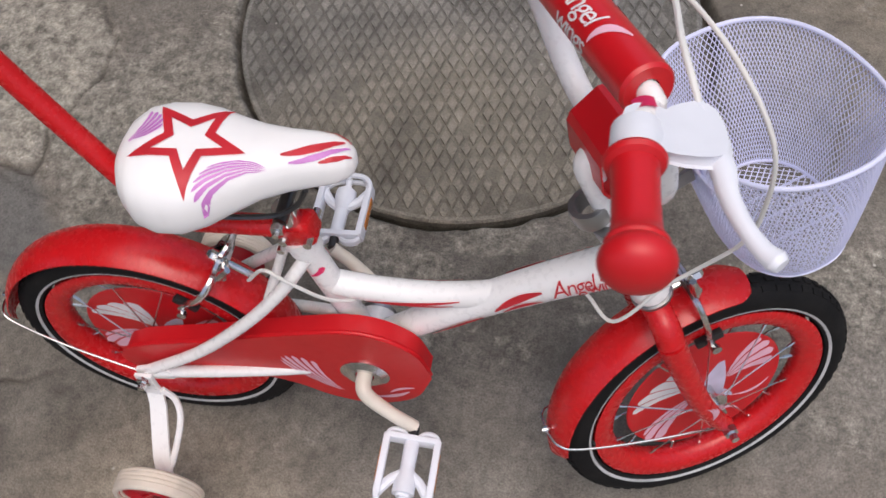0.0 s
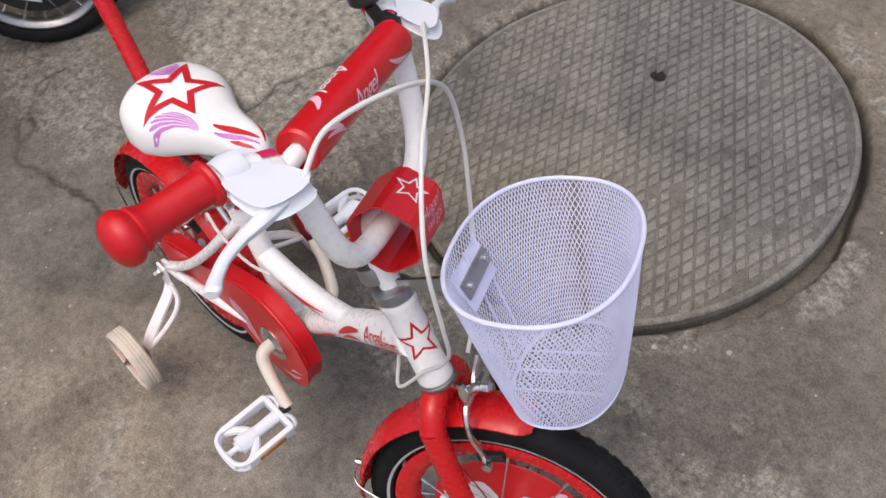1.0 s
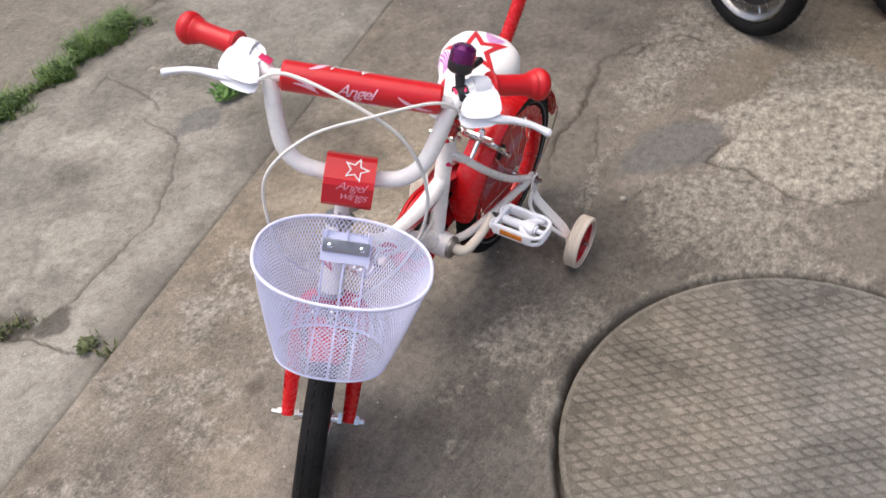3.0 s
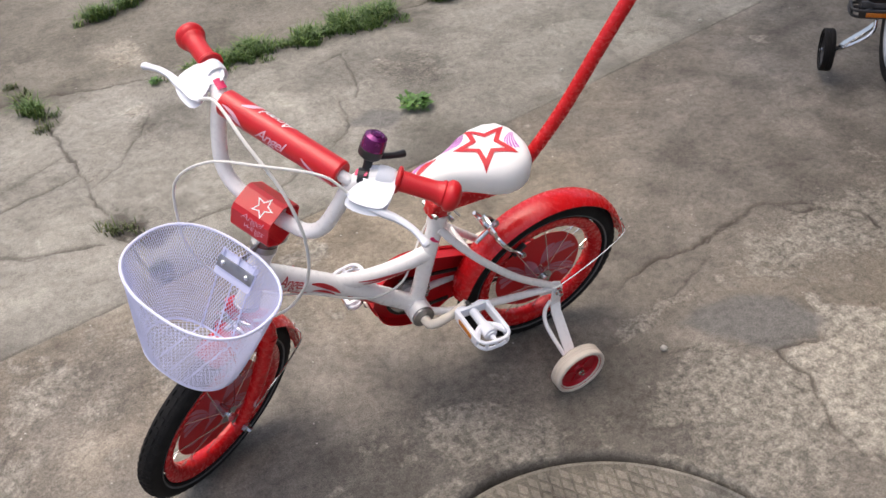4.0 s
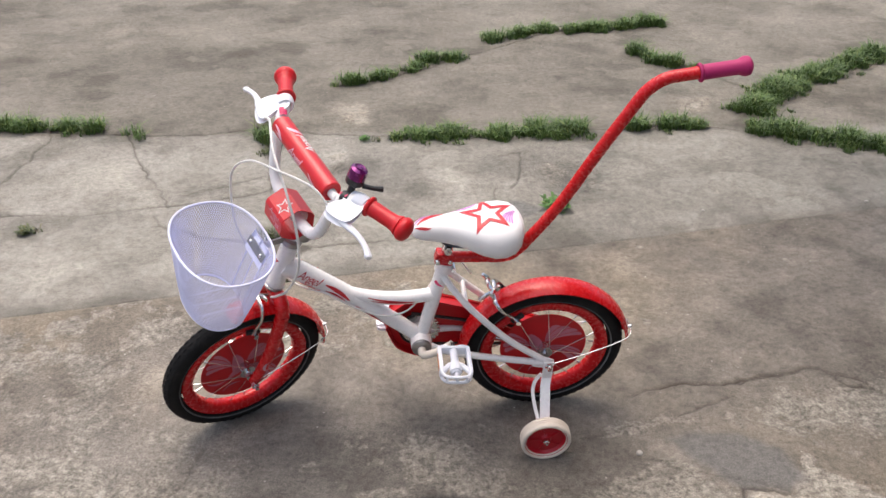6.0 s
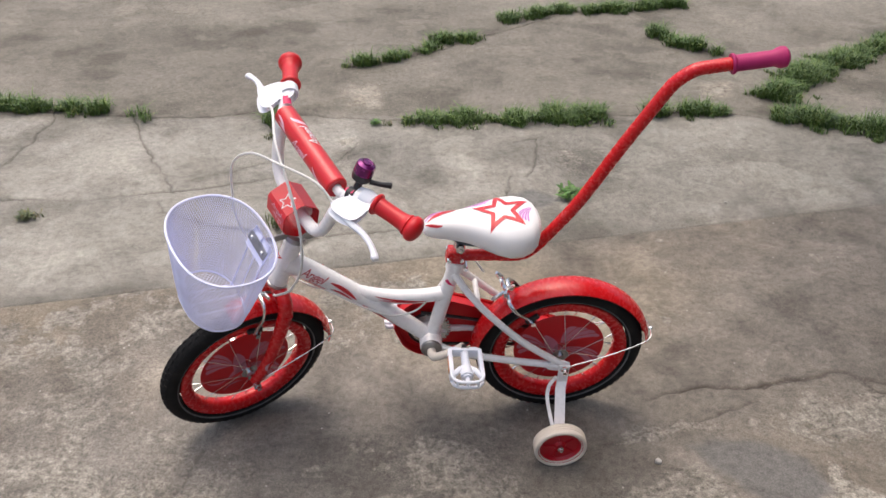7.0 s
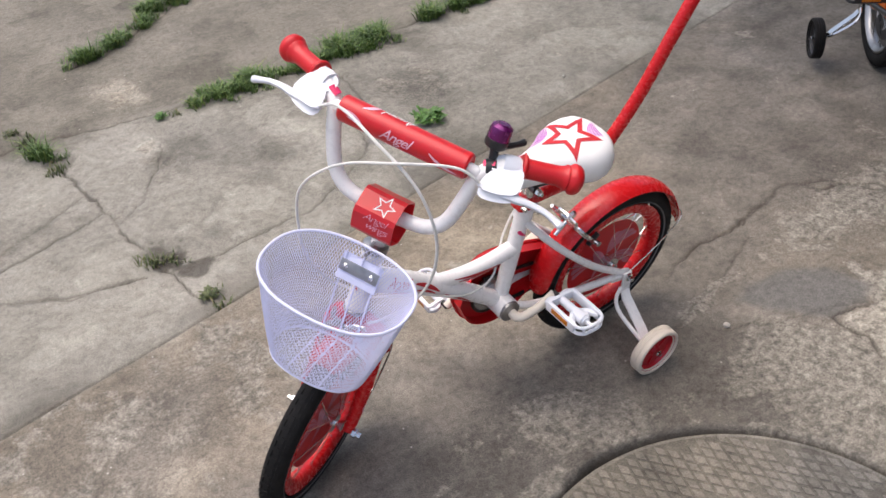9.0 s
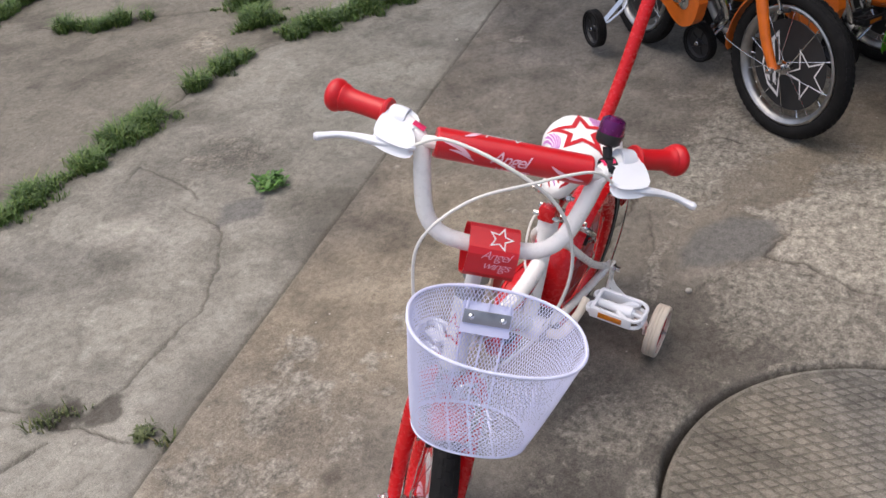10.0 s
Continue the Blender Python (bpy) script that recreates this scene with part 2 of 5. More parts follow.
GRASS = leaf("grass_blade", (0.040, 0.082, 0.016), (0.085, 0.150, 0.031))
DULL_GRASS = leaf("dull_grass_blade", (0.040, 0.055, 0.016), (0.080, 0.100, 0.032))
WEED = leaf("weed_leaf", (0.035, 0.09, 0.015), (0.075, 0.17, 0.03))
DRY = leaf("dry_straw", (0.1, 0.075, 0.03), (0.2, 0.155, 0.075))


# ---- mesh helpers ----
class Geo:
    """Vertices and faces of one mesh."""

    def __init__(self):
        self.v, self.f = [], []

    def add(self, v, f):
        k = len(self.v)
        self.v += [Vector(p) for p in v]
        self.f += [tuple(i + k for i in q) for q in f]
        return self

    def join(self, other):
        return self.add(other.v, other.f)

    def move(self, m):
        self.v = [m @ p for p in self.v]
        return self


def smooth_path(pts, steps=6):
    """Points on a curve through all the given ones."""
    p = [Vector(q) for q in pts]
    if len(p) < 3:
        return p
    ext = [p[0] * 2 - p[1], *p, p[-1] * 2 - p[-2]]
    out = []
    for i in range(1, len(ext) - 2):
        a, b, c, d = ext[i - 1:i + 3]
        for k in range(steps):
            t = k / steps
            out.append(0.5 * (2 * b + (c - a) * t + (2 * a - 5 * b + 4 * c - d) * t * t + (3 * b - a - 3 * c + d) * t ** 3))
    out.append(p[-1])
    return out


def frames_along(p):
    """Tangent, normal and binormal at each point, without twist."""
    out, n = [], None
    for i in range(len(p)):
        t = (p[min(i + 1, len(p) - 1)] - p[max(i - 1, 0)]).normalized()
        if n is None:
            ref = Vector((0, 1, 0)) if abs(t.y) < 0.9 else Vector((0, 0, 1))
            n = (ref - t * ref.dot(t)).normalized()
        else:
            n = (n - t * n.dot(t)).normalized()
        out.append((t, n, t.cross(n)))
    return out


def tube(pts, r, seg=14, steps=6, squash=1.0, cap=True):
    """A round (or oval) tube along a smooth path; r is a number or one radius per given point."""
    p = smooth_path(pts, steps)
    n = len(p)
    if isinstance(r, (int, float)):
        rad = [r] * n
    else:
        rad = np.interp(np.linspace(0, len(r) - 1, n), range(len(r)), r)
    fr = frames_along(p)
    g = Geo()
    v, f = [], []
    for c, (t, a, b), q in zip(p, fr, rad):
        for k in range(seg):
            w = 2 * math.pi * k / seg
            v.append(c + a * (math.cos(w) * q * squash) + b * (math.sin(w) * q))
    for i in range(n - 1):
        for k in range(seg):
            k2 = (k + 1) % seg
            f.append((i * seg + k, i * seg + k2, (i + 1) * seg + k2, (i + 1) * seg + k))
    if cap:
        f.append(tuple(reversed(range(seg))))
        f.append(tuple((n - 1) * seg + k for k in range(seg)))
    return g.add(v, f)


def lathe(profile, seg=48, closed=False):
    """Turns a profile of (radius, along) about the y axis."""
    g, v, f = Geo(), [], []
    m = len(profile)
    for k in range(seg):
        w = 2 * math.pi * k / seg
        v += [(r * math.cos(w), y, r * math.sin(w)) for r, y in profile]
    for k in range(seg):
        k2 = (k + 1) % seg
        for i in range(m if closed else m - 1):
            i2 = (i + 1) % m
            f.append((k * m + i, k * m + i2, k2 * m + i2, k2 * m + i))
    return g.add(v, f)


def axis_to(p, d):
    """The pose that takes the y axis to the way d, at p."""
    return Matrix.Translation(p) @ Vector((0, 1, 0)).rotation_difference(Vector(d)).to_matrix().to_4x4()


def block(sx, sy, sz, bevel=0.002):
    """A box with chamfered edges, about the origin."""
    bm = bmesh.new()
    bmesh.ops.create_cube(bm, size=1)
    bmesh.ops.scale(bm, vec=(sx, sy, sz), verts=bm.verts)
    if bevel:
        bmesh.ops.bevel(bm, geom=bm.edges[:], offset=bevel, segments=2, affect="EDGES", profile=0.6)
    g = Geo().add([x.co.copy() for x in bm.verts], [tuple(w.index for w in q.verts) for q in bm.faces])
    bm.free()
    return g


def plate(outline, y0, y1, bevel=0.003):
    """A plate with an outline of (x, z), from y0 to y1, with rounded rims."""
    g = Geo()
    n = len(outline)
    cx, cz = sum(p[0] for p in outline) / n, sum(p[1] for p in outline) / n
    rings = []
    for d, y in ((bevel, y0), (bevel * 0.3, y0 + bevel * 0.3), (0, y0 + bevel), (0, y1 - bevel), (bevel * 0.3, y1 - bevel * 0.3), (bevel, y1)):
        ring = []
        for i, (x, z) in enumerate(outline):
            xa, za = outline[i - 1]
            xb, zb = outline[(i + 1) % n]
            t = Vector((xb - xa, zb - za)).normalized()
            ring.append((x - t.y * d, y, z + t.x * d))
        rings.append(ring)
    v = [p for ring in rings for p in ring]
    f = []
    for k in range(len(rings) - 1):
        for i in range(n):
            j = (i + 1) % n
            f.append((k * n + i, k * n + j, (k + 1) * n + j, (k + 1) * n + i))
    f.append(tuple(range(n)))
    f.append(tuple(reversed([(len(rings) - 1) * n + i for i in range(n)])))
    return g.add(v, f)


def strap(pts, width, thick, side):
    """A flat bar along straight pieces; side is the way its width lies."""
    g, v, f = Geo(), [], []
    p = [Vector(q) for q in pts]
    s = Vector(side).normalized()
    for i, c in enumerate(p):
        t = (p[min(i + 1, len(p) - 1)] - p[max(i - 1, 0)]).normalized()
        n = t.cross(s).normalized()
        for a, b in ((-1, -1), (1, -1), (1, 1), (-1, 1)):
            v.append(c + s * (a * width / 2) + n * (b * thick / 2))
    for i in range(len(p) - 1):
        for k in range(4):
            k2 = (k + 1) % 4
            f.append((i * 4 + k, i * 4 + k2, i * 4 + 4 + k2, i * 4 + 4 + k))
    f += [(3, 2, 1, 0), tuple(len(p) * 4 - 4 + k for k in range(4))]
    return g.add(v, f)


def part(name, g, mat, parent, label="", smooth=35, m=None):
    """Links a Geo as one mesh object under a thing or a part."""
    if m is not None:
        g.move(m)
    me = bpy.data.meshes.new(name)
    me.from_pydata([tuple(p) for p in g.v], [], g.f)
    bm = bmesh.new()
    bm.from_mesh(me)
    bmesh.ops.recalc_face_normals(bm, faces=bm.faces)
    bm.to_mesh(me)
    bm.free()
    if smooth:
        me.shade_smooth()
        me.set_sharp_from_angle(angle=radians(smooth))
    me.materials.append(mat)
    ob = new(name, me)
    ob.parent = parent
    if label:
        tagged(ob, label)
    return ob


def print_shape(polys, at, mat, parent, name, label="", cuts=2):
    """Thin printed shapes: flat outlines (a, b), laid by at(a, b) onto a surface."""
    made, weld = [], len(polys) == 10 and len(polys[0]) == 4
    g = Geo()
    for poly in polys:
        if not weld:
            g = Geo()
        made.append(g)
        bm = bmesh.new()
        es = []
        vs = [bm.verts.new((a, b, 0)) for a, b in poly]
        es = [bm.edges.new((vs[i - 1], vs[i])) for i in range(len(vs))]
        bmesh.ops.triangle_fill(bm, use_beauty=True, edges=es)
        if cuts:
            bmesh.ops.subdivide_edges(bm, edges=bm.edges[:], cuts=cuts, use_grid_fill=True)
        bmesh.ops.triangulate(bm, faces=bm.faces[:])
        bm.verts.index_update()
        g.add([at(w.co.x, w.co.y) for w in bm.verts], [tuple(w.index for w in q.verts) for q in bm.faces])
        bm.free()
    for q in made[:1] if weld else made:
        ob = part(name, q, mat, parent, label, smooth=60)
        if weld:
            bm = bmesh.new()
            bm.from_mesh(ob.data)
            bmesh.ops.remove_doubles(bm, verts=bm.verts, dist=1e-5)
            bm.to_mesh(ob.data)
            bm.free()


def star_ring(cx, cy, r, turn, inner=0.45, hole=0.62):
    """A five-pointed star outline, as ten quads."""
    def pt(k, s):
        w = turn + math.pi * k / 5
        q = (r if k % 2 == 0 else r * inner) * s
        return (cx + q * math.cos(w), cy + q * math.sin(w))
    return [[pt(k, 1), pt(k + 1, 1), pt(k + 1, hole), pt(k, hole)] for k in range(10)]


def crescent(x0, y0, x1, y1, bend, thick, n=8):
    """A tapered curved stroke from one point to another."""
    a, b = Vector((x0, y0)), Vector((x1, y1))
    d = b - a
    nrm = Vector((-d.y, d.x))
    up, dn = [], []
    for i in range(n + 1):
        t = i / n
        c = a + d * t + nrm * (bend * 4 * t * (1 - t))
        w = nrm.normalized() * (thick * 0.5 * math.sin(math.pi * (0.08 + 0.84 * t)))
        up.append(tuple(c + w))
        dn.append(tuple(c - w))
    return up + dn[::-1]


def wing(x, y, size, turn, flip=1, n=6):
    """A fan of feather strokes."""
    out = []
    for i in range(n):
        w = turn + flip * (i * 0.2)
        s = size * (1 - 0.09 * i)
        out.append(crescent(x, y, x + s * math.cos(w), y + s * math.sin(w), 0.16 * flip, size * 0.11))
    return out


def feathers(root, end_a, end_b, bend, n, gap=0.16):
    """A wing: n filled feathers that spread from a point to an arc of rounded tips, with thin slits between."""
    r, a, b = Vector(root), Vector(end_a), Vector(end_b)

    def edge(u, t):
        e = a.lerp(b, u)
        e = r + (e - r) * (1 + 0.22 * math.sin(math.pi * u))
        d = e - r
        return r + d * t + Vector((-d.y, d.x)) * (bend * 4 * t * (1 - t))
    out = []
    for i in range(n):
        u0, u1 = (i + gap * 0.5) / n, (i + 1 - gap * 0.5) / n
        side_a = [tuple(edge(u0, t)) for t in (0.06, 0.3, 0.55, 0.8, 0.95)]
        tip = [tuple(edge(u0 + (u1 - u0) * k, 0.95 + 0.06 * math.sin(math.pi * k))) for k in (0.25, 0.5, 0.75)]
        side_b = [tuple(edge(u1, t)) for t in (0.95, 0.8, 0.55, 0.3, 0.09)]
        out.append(side_a + tip + side_b)
    return out


def print_words(words, size, at, mat, parent, name, label="", weight=0.004):
    """Slanted lettering in the built-in font, laid by at(a, b) onto a surface, centred on (0, 0)."""
    cu = bpy.data.curves.new("lettering", "FONT")
    cu.body, cu.size, cu.shear, cu.align_x, cu.align_y = words, size, 0.42, "CENTER", "CENTER"
    cu.space_line, cu.space_character, cu.resolution_u, cu.offset = 0.78, 0.86, 3, size * weight
    ob = new("lettering", cu)
    me = bpy.data.meshes.new_from_object(ob.evaluated_get(bpy.context.evaluated_depsgraph_get()))
    bm = bmesh.new()
    bm.from_mesh(me)
    bmesh.ops.triangulate(bm, faces=bm.faces[:])
    for _ in range(3):
        long = [e for e in bm.edges if e.calc_length() > size * 0.16]
        bmesh.ops.subdivide_edges(bm, edges=long, cuts=1)
        bmesh.ops.triangulate(bm, faces=bm.faces[:])
    bm.verts.index_update()
    g = Geo().add([at(w.co.x, w.co.y) for w in bm.verts], [tuple(w.index for w in q.verts) for q in bm.faces])
    bm.free()
    bpy.data.objects.remove(ob)
    bpy.data.curves.remove(cu)
    bpy.data.meshes.remove(me)
    return part(name, g, mat, parent, label, smooth=60)


# ---- bicycle ----
R_WHEEL = 0.1955
HEAD = radians(22)
WRITING = "Angel\n  wings"
STEER_AT = Vector((0.596, 0, 0.418))
HEAD_AT = STEER_AT + Vector((0.016, 0, 0.002))


def wheel(name, pal, parent, m, label, motif):
    """A spoked wheel about the y axis with tyre, rim, hub and a printed disc between the spokes."""
    hub = part(name, lathe([(0.0, -0.036), (0.008, -0.036), (0.008, -0.027), (0.019, -0.026), (0.019, -0.023), (0.011, -0.02), (0.011, 0.02), (0.019, 0.023),
                            (0.019, 0.026), (0.008, 0.027), (0.008, 0.036), (0.0, 0.036)], 24), CHROME, parent, label, m=m)
    prof = []
    for k in range(25):
        w = radians(222 - 264 * k / 24)
        fl = 0.0215
        y, r = fl * math.cos(w), 0.1735 + fl * math.sin(w)
        prof.append((r - (0.0012 if 9 < k < 15 else 0), y))
    tyre = lathe(prof, 72, closed=True)
    part("tyre", tyre, TYRE, hub, "black rubber tyre with low tread blocks", m=m)
    tread = Geo()
    for k in range(60):
        for side in (-1, 0, 1):
            w = 2 * math.pi * (k + 0.5 * (side == 0)) / 60
            b = block(0.0112, 0.0075, 0.0032, 0)
            y = side * 0.0118
            b.move(Matrix.Rotation(-w, 4, "Y") @ Matrix.Translation((0, y, 0.1735 + 0.0215 - (0.0043 if side else 0.0011))) @ Matrix.Rotation(-side * 0.55, 4, "X"))
            tread.join(b)
    part("tread", tread, TYRE, hub, smooth=0, m=m)
    if pal["stripe"]:
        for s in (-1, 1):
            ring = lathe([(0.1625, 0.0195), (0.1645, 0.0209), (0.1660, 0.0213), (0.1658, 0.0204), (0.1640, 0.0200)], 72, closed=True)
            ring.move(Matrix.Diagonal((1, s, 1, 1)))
            # left side takes the darker copy, as if it threw no light back
            part("reflective_stripe", ring, REFLECT if s < 0 else REFLECT_UNLIT, hub, m=m)
    ri = pal["rim_in"]
    rim = lathe([(0.156, -0.0165), (0.151, -0.0185), (ri + 0.0125, -0.017), (ri + 0.003, -0.011), (ri, -0.004), (ri, 0.004), (ri + 0.003, 0.011), (ri + 0.0125, 0.017),
                 (0.151, 0.0185), (0.156, 0.0165), (ri + 0.0115, 0.010), (ri + 0.0115, -0.010)], 72, closed=True)
    part("rim", rim, pal["rim"], hub, pal["rim_label"], m=m)
    for k in range(20):
        w = 2 * math.pi * k / 20
        lean_in = 0.35 if k % 4 < 2 else -0.35
        s = 1 if k % 2 else -1
        a = Vector((0.0165 * math.cos(w + lean_in * 2.2), s * 0.0245, 0.0165 * math.sin(w + lean_in * 2.2)))
        b = Vector(((ri + 0.002) * math.cos(w), s * 0.003, (ri + 0.002) * math.sin(w)))
        sp = tube([a, b], 0.00105, 6)
        d = (b - a).normalized()
        sp.join(tube([b - d * 0.013, b], 0.0021, 6))
        part("spoke", sp, CHROME, hub, m=m)
    disc = lathe([(0.0125, -0.0011), (ri - 0.022, -0.0011), (ri - 0.0205, 0), (ri - 0.022, 0.0011), (0.0125, 0.0011)], 64, closed=True)
    dk = part("wheel_disc", disc, pal["disc"], hub, pal["disc_label"], m=m)
    for s in (-1, 1):
        def at(a, b, s=s):
            return m @ Vector((a, s * 0.0018, b))
        if motif == "butterfly":
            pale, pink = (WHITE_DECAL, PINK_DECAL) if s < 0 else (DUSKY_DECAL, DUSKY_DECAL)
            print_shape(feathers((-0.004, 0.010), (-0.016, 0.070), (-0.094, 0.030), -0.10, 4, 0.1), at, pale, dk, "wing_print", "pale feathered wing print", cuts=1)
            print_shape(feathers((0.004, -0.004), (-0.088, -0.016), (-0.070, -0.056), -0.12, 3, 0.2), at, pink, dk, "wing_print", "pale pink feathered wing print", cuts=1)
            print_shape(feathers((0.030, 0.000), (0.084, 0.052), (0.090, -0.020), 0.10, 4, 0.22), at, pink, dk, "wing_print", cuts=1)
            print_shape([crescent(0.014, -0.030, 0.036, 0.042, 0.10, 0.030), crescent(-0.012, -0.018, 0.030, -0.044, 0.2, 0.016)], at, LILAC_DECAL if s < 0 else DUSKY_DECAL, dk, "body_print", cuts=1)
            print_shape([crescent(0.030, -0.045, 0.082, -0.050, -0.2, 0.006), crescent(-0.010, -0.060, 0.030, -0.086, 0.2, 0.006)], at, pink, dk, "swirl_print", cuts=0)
        else:
            print_shape(star_ring(0.052, -0.030, 0.070, 0.45, 0.40, 0.84), at, WHITE_DECAL, dk, "star_print", "white star outline", cuts=0)
            shield = [(-0.016, 0.092), (-0.030, -0.010), (-0.052, -0.082), (-0.082, -0.046), (-0.090, 0.010), (-0.070, 0.058)]
            inner = [(x * 0.84 - 0.009, z * 0.84) for x, z in shield]
            ring = [[shield[k - 1], shield[k], inner[k], inner[k - 1]] for k in range(len(shield))]
            bars = [[(-0.044, 0.066), (-0.036, 0.070), (-0.052, -0.050), (-0.062, -0.040)], [(-0.066, 0.040), (-0.058, 0.052), (-0.072, -0.040), (-0.080, -0.020)]]
            print_shape(ring + bars, at, WHITE_DECAL, dk, "shield_print", "white shield outline", cuts=0)
    return hub


def fender(name, pal, parent, m, a0, a1, label, width=0.062):
    """A curved mudguard about a wheel, from angle a0 to a1, open below."""
    g, v, f = Geo(), [], []
    n, k = 44, 12
    for i in range(n + 1):
        t = i / n
        w = radians(a0 + (a1 - a0) * t)
        taper = 1 - 0.35 * max(0, 1 - min(t, 1 - t) / 0.06) ** 2
        for side, off in ((1, 0.0), (-1, -0.0018)):
            for j in range(k + 1):
                q = (j / k * 2 - 1) * side
                y = q * width / 2 * taper
                r = 0.1995 + 0.0105 * (1 - abs(q) ** 2.4) + off
                v.append((r * math.cos(w), y, r * math.sin(w)))
    m2 = 2 * (k + 1)
    for i in range(n):
        for j in range(m2):
            j2 = (j + 1) % m2
            f.append((i * m2 + j, i * m2 + j2, (i + 1) * m2 + j2, (i + 1) * m2 + j))
    f += [tuple(range(m2)), tuple(n * m2 + j for j in reversed(range(m2)))]
    return part(name, g.add(v, f), pal["fender"], parent, label, m=m)


def stay_wire(parent, m, angle, y_hub, hub=(0, 0)):
    """A chrome wire stay: from the axle on both sides round the end of the mudguard."""
    w = radians(angle)
    e = Vector((0.207 * math.cos(w), 0, 0.207 * math.sin(w)))
    out = Vector((math.cos(w), 0, math.sin(w)))
    for s in (-1, 1):
        pts = [(hub[0], s * y_hub, hub[1]), (e.x * 0.5, s * (y_hub * 0.5 + 0.02), e.z * 0.5 - 0.004), (e.x * 0.9, s * 0.037, e.z * 0.9 - 0.004), e + out * 0.003 + Vector((0, s * 0.026, 0)), e + out * 0.009]
        part("stay", tube(pts, 0.0016, 8), CHROME, parent, "chrome wire mudguard stay", m=m)
    part("stay_bolt", lathe([(0, -0.004), (0.004, -0.004), (0.005, 0.001), (0.0035, 0.006), (0, 0.006)], 10), CHROME, parent, m=m @ axis_to(e + out * 0.008, out))


def caliper(parent, m, angle, size=1.0, flip=1):
    """A side-pull rim brake over a wheel at an angle."""
    w = radians(angle)
    out, along = Vector((math.cos(w), 0, math.sin(w))), Vector((-math.sin(w), 0, math.cos(w)))
    y = Vector((0, 1, 0))
    hub = part("rim_brake", tube([out * 0.232 - along * 0.03 * flip, out * 0.232 + along * 0.022 * flip], 0.0045, 10), CHROME, parent, "chrome side-pull rim brake", m=m)
    for s in (-1, 1):
        pts = [out * 0.25 - s * y * 0.032, out * 0.243 - s * y * 0.012, out * 0.232, out * 0.228 + s * y * 0.03 * size, out * 0.2 + s * y * 0.042 * size, out * 0.162 + s * y * 0.034, out * 0.142 + s * y * 0.031]
        arm = tube([p - along * (flip * 0.02 + 0.003 * s) for p in pts], [r * size for r in (0.0035, 0.004, 0.005, 0.0045, 0.004, 0.004, 0.0045)], 8, squash=1.4)
        part("brake_arm", arm, CHROME, hub, m=m)
        pad = block(0.034, 0.009, 0.011, 0.002)
        rot = Matrix((along, y, out)).transposed().to_4x4()
        part("brake_pad", pad, BLACK, hub, m=m @ Matrix.Translation(out * 0.142 + s * y * 0.0235 - along * 0.02 * flip) @ rot)
        part("pad_bolt", lathe([(0, -0.012), (0.0038, -0.012), (0.0038, 0.004), (0.006, 0.004), (0.006, 0.010), (0, 0.010)], 10), CHROME, hub,
             m=m @ axis_to(out * 0.142 + s * y * 0.033 - along * 0.02 * flip, y * s))
    part("anchor_bolt", lathe([(0, -0.012), (0.004, -0.012), (0.006, 0), (0.004, 0.014), (0, 0.014)], 10), CHROME, hub, m=m @ axis_to(out * 0.252 - along * 0.02 * flip - y * 0.03, out))
    part("nut", lathe([(0, -0.005), (0.007, -0.005), (0.007, 0.004), (0.003, 0.008), (0, 0.008)], 6), CHROME, hub, m=m @ axis_to(out * 0.232 - along * 0.033 * flip, -along * flip))


def pedal(pal, parent, at, side, tilt):
    """A moulded platform pedal with two windows and reflectors."""
    m = Matrix.Translation(at) @ Matrix.Rotation(tilt, 4, "Y")
    body = part("pedal", lathe([(0, -0.036), (0.0085, -0.036), (0.0095, 0.036), (0, 0.036)], 14), pal["pedal"], parent, pal["pedal_label"], m=m)
    part("hub_cone", lathe([(0, side * 0.002), (0.0095, side * 0.002), (0.0135, side * 0.020), (0.0135, side * 0.032), (0, side * 0.034)], 14), pal["pedal"], body, m=m)
    for s in (-1, 1):
        part("side_bar", block(0.009, 0.078, 0.021, 0.003), pal["pedal"], body, m=m @ Matrix.Translation((s * 0.0315, 0, 0)))
        part("strut", tube([(s * 0.031, side * 0.034, 0), (s * 0.018, side * 0.016, 0), (s * 0.004, side * 0.006, 0)], 0.0062, 8), pal["pedal"], body, m=m)
        tab = [(s * (0.020 + 0.011 * math.cos(q)), -side * (0.040 + 0.007 * math.sin(q)), 0) for q in np.linspace(0, math.pi, 7)]
        part("tab", tube(tab, 0.0038, 8, steps=2, squash=1.6), pal["pedal"], body, m=m)
    part("end_plate", block(0.066, 0.008, 0.021, 0.003), pal["pedal"], body, m=m @ Matrix.Translation((0, -side * 0.037, 0)))
    bow = [(0.0315, 0.034), (0.0300, 0.044), (0.0200, 0.053), (0.0, 0.055), (-0.0200, 0.053), (-0.0300, 0.044), (-0.0315, 0.034)]
    for z in (-0.0075, 0.0075):
        part("end_bow", tube([(x, side * y, z) for x, y in bow], 0.0036, 8, steps=3), pal["pedal"], body, m=m)
    for x in (-0.021, 0.0, 0.021):
        part("end_post", tube([(x, side * 0.0525, -0.0075), (x, side * 0.0525, 0.0075)], 0.0030, 8), pal["pedal"], body, m=m)
    part("end_web", tube([(0, side * 0.032, 0), (0, side * 0.053, 0)], 0.0045, 8), pal["pedal"], body, m=m)
    for s in (-1, 1):
        part("reflector", block(0.003, 0.045, 0.011, 0.001), AMBER, body, "amber pedal reflector", m=m @ Matrix.Translation((s * 0.0355, 0, 0)))
    part("pedal_axle", tube([(0, -side * 0.056, 0), (0, -side * 0.036, 0)], 0.006, 10), BLACK, body, m=m)


